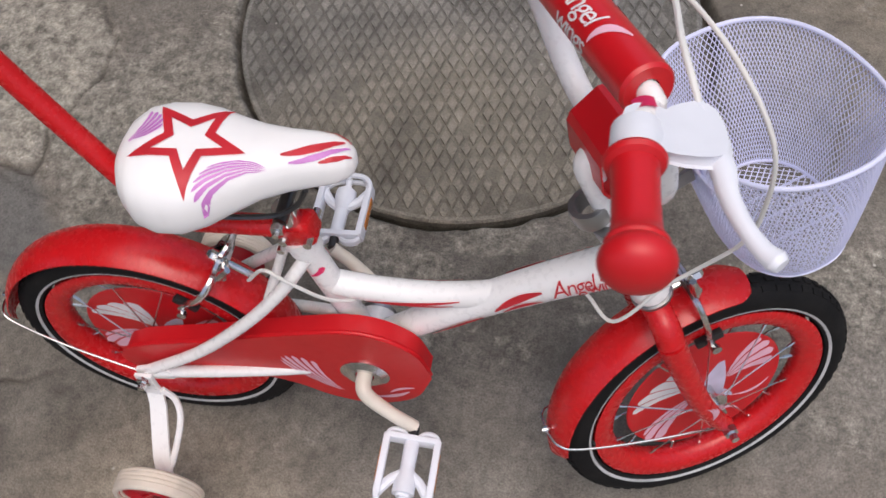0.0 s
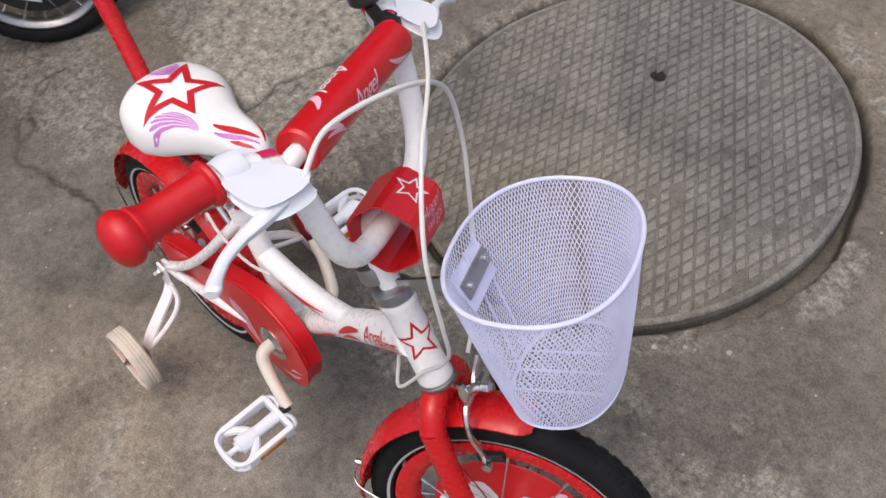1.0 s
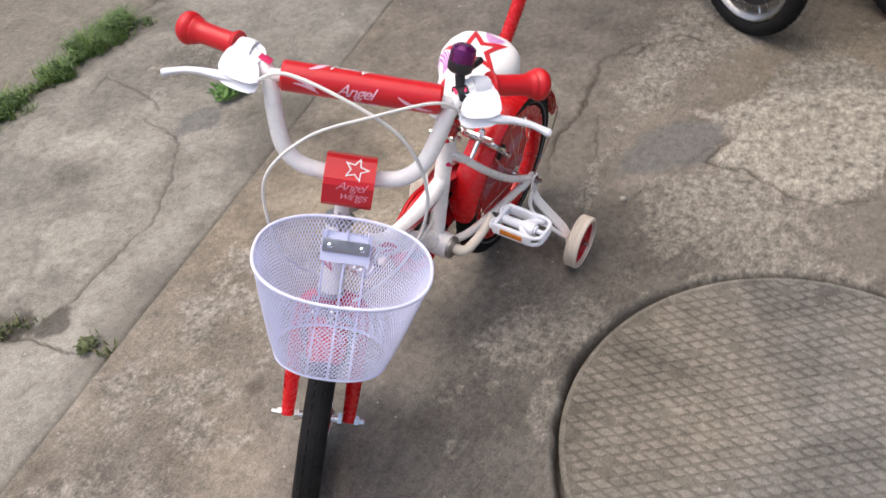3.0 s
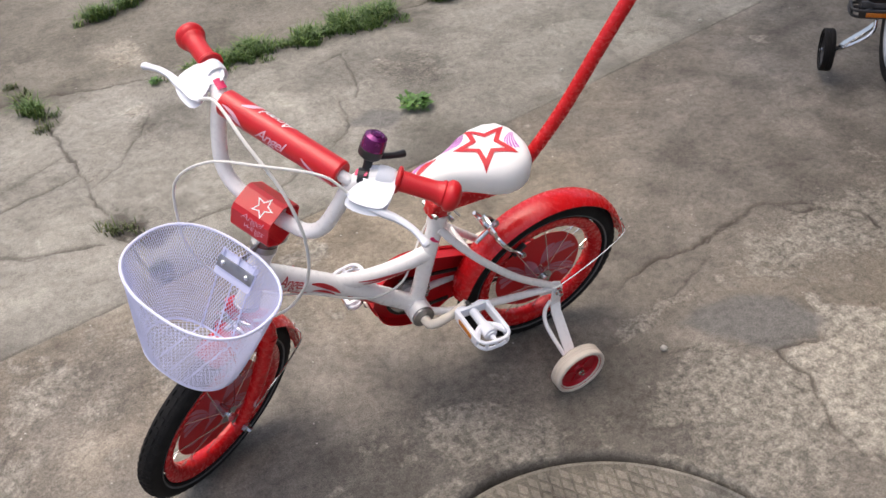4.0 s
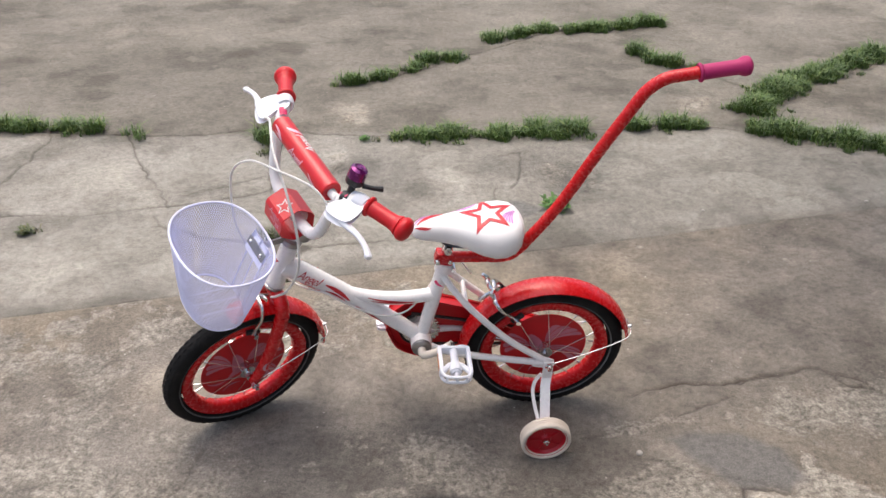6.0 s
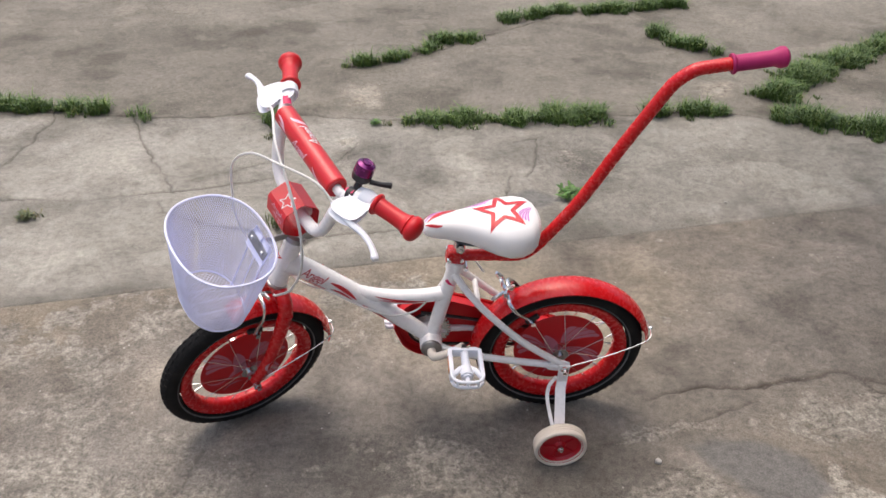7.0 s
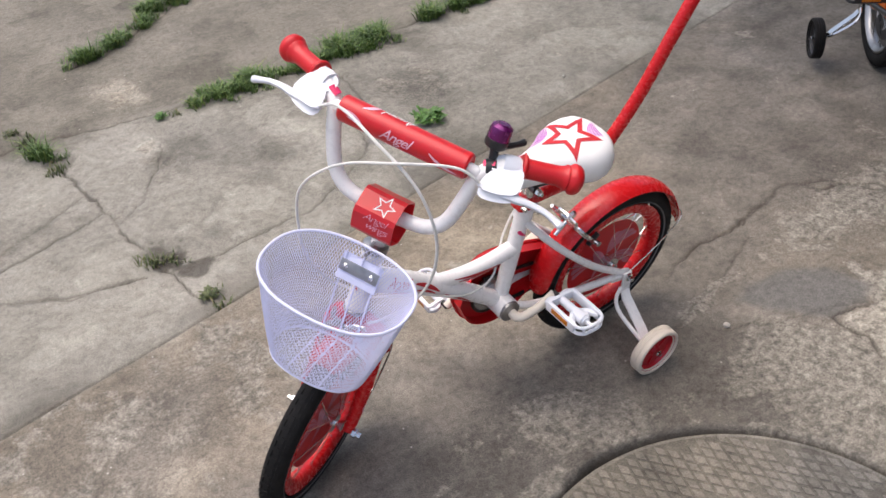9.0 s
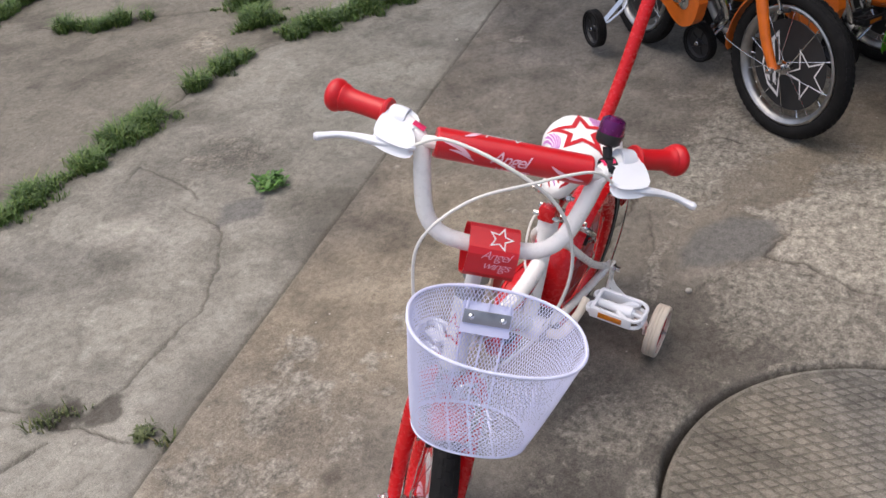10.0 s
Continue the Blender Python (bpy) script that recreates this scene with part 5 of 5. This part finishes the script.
# cracks: width in metres, then the line
CRACKS = [
    (0.006, [(-0.224, 0), (-0.386, -0.051), (-0.488, -0.03), (-0.61, -0.071), (-0.732, -0.091), (-0.853, -0.041), (-0.914, 0.081)]),
    (0.006, [(-0.54, -0.04), (-0.64, -0.07), (-0.76, -0.09), (-0.81, -0.02), (-0.87, 0.0), (-0.93, 0.06), (-0.94, 0.13)]),
    (0.003, [(-0.071, 0.152), (-0.224, 0.112), (-0.335, 0.081), (-0.508, 0.01)]),
    (0.004, [(0.792, 0.163), (0.843, 0.274), (0.884, 0.325), (0.945, 0.427)]),
    (0.005, [(1.798, -1.331), (1.768, -1.565), (1.758, -1.697), (1.788, -1.9)]),
    (0.007, [(1.443, -1.748), (1.361, -1.554), (1.219, -1.26), (1.148, -1.107)]),
    (0.006, [(2.235, -1.118), (1.727, -1.067), (1.443, -1.057), (1.24, -1.097), (0.975, -1.168), (0.813, -1.219)]),
    (0.009, [(2.438, -1.89), (1.991, -1.839), (1.565, -1.788), (1.361, -1.768), (1.138, -1.768), (0.914, -1.829), (0.61, -1.748), (0.305, -1.717), (-0.427, -1.748), (-0.671, -1.768), (-0.935, -1.788), (-1.158, -1.707), (-1.422, -1.626), (-1.626, -1.483)]),
    (0.005, [(1.189, -1.046), (1.118, -0.955), (0.986, -0.874), (0.833, -0.843)]),
    (0.005, [(-0.02, -1.219), (0.03, -1.026), (0.183, -0.914), (0.325, -0.843), (0.508, -0.833), (0.691, -0.813)]),
    (0.008, [(0.904, -1.93), (0.843, -1.504), (0.792, -1.118), (0.762, -0.884), (0.721, -0.671), (0.711, -0.589)]),
    (0.006, [(1.148, -0.986), (1.026, -0.904), (0.914, -0.864), (0.792, -0.843)]),
    (0.004, [(1.097, -1.209), (0.965, -1.27), (0.833, -1.361)]),
    (0.004, [(0.792, -1.128), (0.671, -1.24), (0.538, -1.504)]),
    (0.004, [(-0.051, -1.514), (-0.142, -1.544), (-0.132, -1.402), (-0.081, -1.219)]),
    (0.007, [(-0.52, 0.352), (-0.41, 0.338), (-0.415, 0.42), (-0.37, 0.52), (-0.36, 0.62), (-0.42, 0.70)]),
    (0.003, [(-0.671, 0.508), (-0.508, 0.335), (-0.305, 0.274), (-0.183, 0.203)]),
    (0.006, [(-1.158, -1.727), (-1.27, -1.991), (-1.473, -2.235), (-1.93, -2.54), (-2.337, -2.743)]),
    (0.006, [(0.65, -2.316), (0.366, -2.438), (0.03, -2.703), (-0.508, -3.15)]),
    (0.006, [(-0.864, -2.906), (-0.945, -2.662), (-1.118, -2.499), (-1.321, -2.195), (-1.321, -2.032)]),
]


def ground_sheet():
    x0, x1, y0, y1, step = -2.3, 2.15, -3.35, 1.3, 0.005
    xs, ys = np.arange(x0, x1 + step / 2, step), np.arange(y0, y1 + step / 2, step)
    nx, ny = len(xs), len(ys)
    x, y = (q.ravel() for q in np.meshgrid(xs, ys, indexing="ij"))
    edge = y - (JOINT[0] + JOINT[1] * x) + 0.006 * (fbm(x, y, 0.25, 31) - 0.5)
    near = 1 / (1 + np.exp(np.clip(-edge / 0.004, -50, 50)))
    z = -0.010 * (1 - near) + 0.006 * (fbm(x, y, 0.9, 3) - 0.5) * (1 - np.exp(-((x - 0.3) ** 2 + y ** 2) / 0.3))
    rough = fbm(x, y, 0.05, 11)
    z = z + 0.0022 * (rough - 0.5) + 0.0016 * (fbm(x, y, 0.02, 15, 2) - 0.5)
    dirt, worn = np.zeros_like(x), np.zeros_like(x)
    groove = np.exp(-(edge / 0.006) ** 2)
    z -= 0.012 * groove
    dirt = np.maximum(dirt, 0.75 * groove)
    band = np.exp(-(np.clip(-edge, 0, None) / 0.085) ** 2) * (edge < 0) * np.clip(2.2 * fbm(x, y, 0.22, 35) - 0.55, 0, 1)
    dirt = np.maximum(dirt, 0.5 * band)
    jx, jy = 0.03 * (fbm(x, y, 0.16, 21) - 0.5), 0.03 * (fbm(x, y, 0.16, 22) - 0.5)
    jx = jx + 0.016 * (fbm(x, y, 0.04, 23, 2) - 0.5)
    jy = jy + 0.016 * (fbm(x, y, 0.04, 24, 2) - 0.5)
    for width, pts in CRACKS:
        d = line_dist(x + jx, y + jy, pts)
        deep = min(1.0, max(0.3, width / 0.0055))
        width = max(width * 0.5, 0.0038)
        q = deep * np.exp(-(d / width) ** 2) * np.clip(0.25 + 1.2 * fbm(x, y, 0.12, 25, 2), 0, 1)
        z -= 0.007 * q
        dirt = np.maximum(dirt, 0.85 * q)
        dirt = np.maximum(dirt, 0.16 * np.exp(-(d / (width * 5)) ** 2) * lattice_noise(x, y, 0.05, 5))
    # pit of the cover, with a ragged rim
    r = np.hypot(x - COVER_AT[0], y - COVER_AT[1])
    ang = np.arctan2(y - COVER_AT[1], x - COVER_AT[0])
    lip = COVER_R + 0.004 + 0.026 * np.exp(-((ang + 0.25) / 0.42) ** 2) * (0.45 + 1.1 * fbm(np.cos(ang) * 3, np.sin(ang) * 3, 0.25, 43)) + 0.009 * fbm(np.cos(ang) * 3, np.sin(ang) * 3, 0.7, 41) + 0.012 * (fbm(x, y, 0.03, 44, 2) - 0.4)
    pit = 1 / (1 + np.exp(np.clip((r - lip) / 0.0022, -50, 50)))
    z -= 0.045 * pit
    dirt = np.maximum(dirt, 0.9 * np.exp(-((r - lip + 0.004) / 0.006) ** 2))
    dirt = np.maximum(dirt, 0.12 * np.exp(-((r - lip) / 0.05) ** 2) * fbm(x, y, 0.06, 47))
    # chipped concrete round the cover
    worn = np.maximum(worn, 0.95 * np.exp(-((r - lip - 0.03) / 0.035) ** 2) * np.clip(2.4 * fbm(x, y, 0.12, 49) - 0.75, 0, 1))
    z += 0.006 * np.exp(-((r - lip - 0.02) / 0.03) ** 2) * (fbm(x, y, 0.03, 50) - 0.5)
    # broken, worn surface, and a smooth patch of mortar
    for cx, cy, rx, ry, k in ((-0.62, 0.5, 0.42, 0.2, 1.0), (-0.22, 0.36, 0.2, 0.09, 0.85), (-0.17, 0.55, 0.2, 0.2, 0.8), (-0.85, 0.08, 0.4, 0.14, 0.75), (-1.2, 0.15, 0.45, 0.3, 0.6), (0.1, 0.32, 0.2, 0.05, 0.5), (0.5, -0.35, 0.35, 0.14, 0.35), (-0.3, -1.35, 0.3, 0.18, 0.35), (0.9, -1.3, 0.5, 0.3, 0.25), (0.98, 0.28, 0.35, 0.22, 0.6), (0.3, 0.15, 0.3, 0.1, 0.4), (0.75, -0.3, 0.3, 0.2, 0.45), (0.0, -0.3, 0.35, 0.18, 0.35)):
        q = np.exp(-(((x - cx) / rx) ** 2 + ((y - cy) / ry) ** 2))
        worn = np.maximum(worn, k * q)
        z += 0.006 * k * q * (fbm(x, y, 0.04, 61) - 0.55)
    tone = np.ones_like(x)
    for k, wear, ragged, soft, pts in STAINS:
        q = inside(x, y, pts, ragged, soft)
        tone *= 1 + (k - 1) * q
        worn = np.maximum(worn, wear * q)
        if wear > 0.5:
            z += 0.0025 * q
    # mottling of the trowelled strip between joint and wheels
    strip = near * np.clip((0.25 - y) / 0.3, 0, 1)
    tone *= 1 + strip * 0.55 * (fbm(x, y, 0.07, 301, 3) - 0.5) + 0.30 * (fbm(x, y, 0.35, 311, 3) - 0.5)
    mortar = np.zeros_like(x)
    for pts in ([(-0.29, 0.165), (-0.36, 0.145), (-0.457, 0.15), (-0.55, 0.215), (-0.57, 0.31), (-0.52, 0.350), (-0.419, 0.328), (-0.34, 0.25)], [(0.02, -1.06), (-0.08, -1.12), (-0.17, -1.05), (-0.08, -0.98)]):
        mortar = np.maximum(mortar, 0.95 * inside(x, y, pts, 0.012, 0.005, 95))
    worn = worn * (1 - mortar)
    old = 1 / (1 + np.exp(np.clip((y + 1.76) / 0.012, -50, 50)))
    for line in GRASS_LINES:
        d = line_dist(x, y, line[1])
        dirt = np.maximum(dirt, 0.85 * np.exp(-(d / (line[0] * 0.9)) ** 2) * np.clip(fbm(x, y, 0.07, 71) * 1.8 - 0.2, 0, 1))
    for cx, cy, rad, k in ((0.735, -0.87, 0.05, 0.9), (0.69, -0.79, 0.045, 0.8), (0.75, -0.93, 0.04, 0.7), (0.69, -0.64, 0.03, 0.6), (0.85, -1.62, 0.05, 0.5), (1.2, -0.1, 0.12, 0.12), (-0.25, 0.05, 0.12, 0.14), (0.98, -0.42, 0.02, 0.5), (0.62, -0.22, 0.018, 0.45)):
        q = np.hypot(x - cx, y - cy) / rad * (0.25 + 1.5 * fbm(x, y, 0.045, 77))
        dirt = np.maximum(dirt, k / (1 + np.exp(np.clip((q - 0.9) / 0.07, -50, 50))))
    i = np.arange(nx - 1)[:, None] * ny + np.arange(ny - 1)[None, :]
    i = i.ravel()
    quads = np.stack([i, i + ny, i + ny + 1, i + 1], 1)
    # the rest of the yard, out to the horizon
    far = 400.0
    k = nx * ny
    extra = np.array([(-far, -far), (far, -far), (far, far), (-far, far)])
    ex = np.concatenate([x, extra[:, 0]])
    ey = np.concatenate([y, extra[:, 1]])
    ez = np.concatenate([z, np.full(4, -0.01)])
    rows = [np.arange(nx) * ny, (nx - 1) * ny + np.arange(ny), (np.arange(nx) * ny + ny - 1)[::-1], np.arange(ny)[::-1]]
    tris = []
    for side, row in enumerate(rows):
        a, b = k + side, k + (side + 1) % 4
        mid = len(row) // 2
        tris += [(a, row[j + 1], row[j]) for j in range(mid)] + [(a, b, row[mid])] + [(b, row[j + 1], row[j]) for j in range(mid, len(row) - 1)]
    me = bpy.data.meshes.new("ground")
    tris = np.array(tris)
    nv, nf = len(ex), len(quads) + len(tris)
    me.vertices.add(nv)
    me.vertices.foreach_set("co", np.stack([ex, ey, ez], 1).ravel())
    me.loops.add(len(quads) * 4 + len(tris) * 3)
    me.loops.foreach_set("vertex_index", np.concatenate([quads.ravel(), tris.ravel()]).astype(np.int32))
    me.polygons.add(nf)
    me.polygons.foreach_set("loop_start", np.concatenate([np.arange(len(quads)) * 4, len(quads) * 4 + np.arange(len(tris)) * 3]).astype(np.int32))
    me.update(calc_edges=True)
    for key, val in (("dirt", dirt), ("old_pour", old), ("worn", worn), ("mortar", mortar), ("grey_pour", 1 - near), ("tone", tone * 0.5)):
        at = me.attributes.new(key, "FLOAT", "POINT")
        at.data.foreach_set("value", np.concatenate([np.clip(val, 0, 1), np.full(4, 0.5 if key == "tone" else float(key in ("grey_pour", "old_pour")))]).astype(np.float32))
    me.shade_smooth()
    me.materials.append(CONCRETE)
    me.validate()
    return tagged(new("ground", me), "worn grey concrete yard slabs with cracks and a joint", "ground", kind="structure")


# grass in the joints: half width, then the line
GRASS_LINES = [
    (0.065, [(0.335, -1.707), (0.102, -1.717), (-0.152, -1.717), (-0.427, -1.748)]),
    (0.05, [(-0.65, -1.768), (-0.792, -1.778), (-0.935, -1.788)]),
    (0.08, [(-1.168, -1.727), (-1.321, -1.666), (-1.524, -1.575), (-1.646, -1.504)]),
    (0.09, [(-1.219, -1.93), (-1.422, -2.184), (-1.829, -2.489), (-2.134, -2.692)]),
    (0.04, [(0.63, -2.327), (0.366, -2.438), (0.224, -2.591)]),
    (0.05, [(0.203, -2.662), (0.02, -2.723)]),
    (0.05, [(-0.894, -2.764), (-0.965, -2.621), (-1.118, -2.499)]),
    (0.05, [(-0.163, -3.007), (-0.508, -3.19)]),
    (0.06, [(-0.61, -3.15), (-1.118, -3.282)]),
    (0.045, [(2.012, -1.849), (1.778, -1.839), (1.585, -1.819)]),
    (0.07, [(-1.88, -1.666), (-1.89, -1.473), (-1.869, -1.28)]),
]

ground_sheet()


def cover_plate():
    """A round cast cover: raised diamonds over a sunk web, a bare rim and a lifting hole."""
    root = tagged(new("manhole_cover"), "round cast manhole cover with a worn diamond pattern", "manhole cover")
    root.location = (*COVER_AT, 0)
    top = -0.003
    prof = [(0.0, top - 0.0026), (0.401, top - 0.0026), (0.404, top - 0.0016), (0.410, top - 0.0016), (COVER_R, top - 0.004), (COVER_R, top - 0.035), (0, top - 0.035)]
    g = lathe(prof, 128)
    g.v = [Vector((p.x, p.z, p.y)) for p in g.v]
    part("plate", g, GROOVE, root, "cast plate with soil in its grooves", smooth=30)
    rim = lathe([(0.403, top - 0.003), (0.405, top - 0.0008), (0.411, top - 0.0008), (COVER_R + 0.0006, top - 0.005), (COVER_R + 0.0006, top - 0.02)], 128)
    rim.v = [Vector((p.x, p.z, p.y)) for p in rim.v]
    part("rim", rim, COVER, root, "bare flat rim", smooth=30)
    a = radians(CV["turn"])
    u, v = Vector((math.cos(a), math.sin(a))), Vector((-math.sin(a), math.cos(a)))
    d = Geo()
    pu, pv, gap = CV["pu"], CV["pv"], CV["gap"]
    rnd = random.Random(5)
    for i in range(-40, 41):
        for j in range(-60, 61):
            if (i + j) % 2:
                continue
            c = u * (i * pu / 2) + v * (j * pv / 2)
            if c.length > 0.399 or (c - Vector((-0.046, 0.157))).length < 0.02 or rnd.random() < 0.04:
                continue
            hu, hv = pu / 2 - gap, (pv / 2) - gap * pv / pu
            h = top + rnd.uniform(-0.0007, 0.0003)
            wear = rnd.uniform(0.82, 1.04)
            ring = [c + u * hu * wear, c + v * hv * wear, c - u * hu * wear, c - v * hv * wear]
            low = [c + (q - c) * 1.22 for q in ring]
            d.add([(q.x, q.y, h) for q in ring] + [(q.x, q.y, top - 0.0041) for q in low], [(0, 1, 2, 3), (0, 4, 5, 1), (1, 5, 6, 2), (2, 6, 7, 3), (3, 7, 4, 0)])
    tagged(part("diamond_tread", d, COVER, root, "worn raised diamonds", smooth=0), kind="stuff")
    # the lifting hole, choked with dark soil
    ring, rnd2 = [], random.Random(9)
    for k in range(22):
        w = 2 * math.pi * k / 22
        q = 0.0135 + rnd2.uniform(-0.0016, 0.0016)
        ring.append((-0.046 + q * 1.25 * math.cos(w), 0.157 + q * math.sin(w)))
    s = Geo().add([(x, y, top - 0.0018 + rnd2.uniform(-0.0006, 0.0006)) for x, y in ring] + [(-0.046, 0.157, top - 0.001)], [(k, (k + 1) % 22, 22) for k in range(22)])
    part("lifting_hole", s, SOIL, root, "lifting hole filled with dark soil", smooth=60)


CV = dict(turn=10, pu=0.0238, pv=0.046, gap=0.0030)
cover_plate()


def blades(name, lines, count, label, mat, height=(0.02, 0.06), seed=1, width=0.002, dense=1.0):
    """Ragged tufts of narrow bent blades along lines."""
    rnd = random.Random(seed)
    v, f = [], []
    for half, pts in lines:
        p = [Vector((*q, 0)) for q in pts]
        lens = [(p[i + 1] - p[i]).length for i in range(len(p) - 1)]
        total = sum(lens)
        lush = [rnd.uniform(0.0, 1.0) for _ in range(int(total / 0.055) + 3)]
        for _ in range(max(3, int(dense * total / 0.0042 * half / 0.05))):
            s = rnd.uniform(-0.03, total + 0.03)
            k = lush[int(max(s, 0) / 0.055)]
            if rnd.random() > 0.12 + 0.95 * k:
                continue
            i = 0
            while i < len(lens) - 1 and s > lens[i]:
                s -= lens[i]
                i += 1
            d = (p[i + 1] - p[i]).normalized()
            off = rnd.gauss(0.012 * math.sin(s * 31), half * (0.16 + 0.5 * k))
            c = p[i] + d * s + Vector((-d.y, d.x, 0)) * off
            tall = rnd.uniform(*height) * (0.35 + 0.75 * k) * math.exp(-(off / (half * 1.1)) ** 2)
            for _ in range(count):
                w = rnd.uniform(0, 2 * math.pi)
                out = Vector((math.cos(w), math.sin(w), 0))
                side = Vector((-out.y, out.x, 0)) * width * rnd.uniform(0.6, 1.3)
                b = c + Vector((rnd.gauss(0, 0.011), rnd.gauss(0, 0.011), -0.012))
                h = 0.012 + tall * rnd.uniform(0.45, 1.15)
                reach = h * rnd.uniform(0.3, 1.5)
                mid, tip = b + out * reach * 0.4 + Vector((0, 0, h * 0.7)), b + out * reach + Vector((0, 0, h * rnd.uniform(0.75, 1.0)))
                k0 = len(v)
                v += [b - side, b + side, mid + side * 0.85, mid - side * 0.85, tip]
                f += [(k0, k0 + 1, k0 + 2, k0 + 3), (k0 + 3, k0 + 2, k0 + 4)]
    me = bpy.data.meshes.new(name)
    me.from_pydata([tuple(q) for q in v], [], f)
    me.materials.append(mat)
    return tagged(new(name, me), label, "grass", kind="stuff")


blades("grass", GRASS_LINES, 22, dense=1.35, label="short green grass growing out of the concrete joints", mat=GRASS, height=(0.026, 0.07), seed=3)
blades("grass", [(0.02, [(0.914, -1.91), (0.853, -1.585)]), (0.013, [(0.79, -0.90), (0.735, -0.86), (0.691, -0.792)]), (0.02, [(0.711, -0.691), (0.701, -0.61)]), (0.015, [(0.478, -1.697), (0.447, -1.676)]), (0.015, [(1.605, -0.945), (1.565, -0.935)])], 14,
       "sparse low dull grass in a slab joint", DULL_GRASS, height=(0.012, 0.03), seed=8)
blades("grass", [(0.03, [(1.443, -1.788), (1.392, -1.748)]), (0.03, [(0.874, -1.68), (0.855, -1.58)])], 24, "upright tuft of green grass in a crack", GRASS, height=(0.045, 0.095), seed=11)


def weed(x, y, size, label, seed, mat):
    """A low rosette of broad leaves."""
    rnd = random.Random(seed)
    root = tagged(new("weed"), label, "weed")
    root.location = (x, y, -0.012)
    g = Geo()
    for k in range(150):
        w = rnd.uniform(0, 2 * math.pi)
        ln, up = size * rnd.uniform(0.18, 0.5), rnd.uniform(0.2, 1.1)
        out, side = Vector((math.cos(w), math.sin(w), 0)), Vector((-math.sin(w), math.cos(w), 0))
        w2 = rnd.uniform(0, 2 * math.pi)
        b = Vector((math.cos(w2), math.sin(w2), 0)) * size * 0.75 * rnd.random() ** 0.7 + Vector((0, 0, size * rnd.uniform(0, 0.3)))
        pts = [b + out * (ln * t) + Vector((0, 0, ln * up * math.sin(t * 1.9) * 0.75 + 0.004)) for t in (0, 0.35, 0.7, 1.0)]
        wd = [0.08, 0.2, 0.22, 0.02]
        v = []
        for p, q in zip(pts, wd):
            v += [p - side * ln * q, p + Vector((0, 0, -0.08 * ln * q)), p + side * ln * q]
        g.add(v, [(3 * i + j, 3 * i + j + 1, 3 * i + j + 4, 3 * i + j + 3) for i in range(3) for j in range(2)])
    part("leaves", g, mat, root, smooth=60)


weed(-0.208, -1.057, 0.06, "low green broad-leaved weed on the concrete", 2, WEED)
weed(0.696, -0.655, 0.03, "small brownish weed in the slab joint", 4, DULL_GRASS)
weed(1.585, -0.94, 0.035, "small green weed in a crack", 6, DULL_GRASS)
weed(0.478, -1.681, 0.03, "small green weed beside the grass", 7, WEED)

# unseen wall behind the parked bicycles, added to close the yard and shade them
hw = part("shade_wall", block(0.3, 6.0, 6.2, 0.01), RENDERED, None, smooth=20, m=Matrix.Translation((-2.85, 2.6, 3.05)))
tagged(hw, "plain grey wall, added out of view to shade the parked bicycles", "wall", kind="structure")
# unseen overhang, added to block the sky above the parked row
ev = part("eaves", block(2.05, 7.6, 0.12, 0.01), RENDERED, None, smooth=20, m=Matrix.Translation((-1.95, 1.9, 2.45)))
tagged(ev, "deep grey overhang, added out of view to shade the parked bicycles", "eaves", kind="structure")

# kerb block with dry growth at the yard's edge
kerb = block(0.5, 1.1, 0.16, 0.015)
kb = part("kerb_block", kerb, KERB, None, smooth=20, m=pose(-2.42, -1.35, 0.05, 0, 0, -14))
tagged(kb, "rough grey concrete kerb block at the yard's edge", "kerb", kind="structure")
blades("dry_grass", [(0.1, [(-2.16, -1.2), (-2.2, -1.5), (-2.3, -1.75)])], 26, "dry straw-coloured grass along the kerb", DRY, height=(0.06, 0.16), seed=15)


def pebble(x, y, size, mat, label, seed):
    """A small loose stone."""
    rnd = random.Random(seed)
    bm = bmesh.new()
    bmesh.ops.create_icosphere(bm, subdivisions=2, radius=size)
    for w in bm.verts:
        w.co *= rnd.uniform(0.82, 1.15)
        w.co.z *= 0.6
    st = Geo().add([w.co + Vector((x, y, size * 0.35 - (0.01 if y < JOINT[0] + JOINT[1] * x else 0))) for w in bm.verts], [tuple(q.index for q in p.verts) for p in bm.faces])
    bm.free()
    tagged(part("pebble", st, mat, None, smooth=50), label, "pebble", "loose pebbles")


pebble(-0.725, -1.012, 0.007, PALE_STONE, "tiny pale stone lying on the concrete", 1)
pebble(-0.21, 0.211, 0.008, PALE_STONE, "small grey stone beside the stabiliser", 2)
pebble(0.612, 0.446, 0.005, PALE_STONE, "pale chip of concrete beside the manhole cover", 4)
pebble(0.648, 0.476, 0.004, PALE_STONE, "pale chip of concrete beside the manhole cover", 5)
pebble(0.704, 0.512, 0.005, PALE_STONE, "pale chip of concrete beside the manhole cover", 6)
pebble(-1.333, -1.061, 0.008, PALE_STONE, "grey stone at the end of the slab joint", 7)
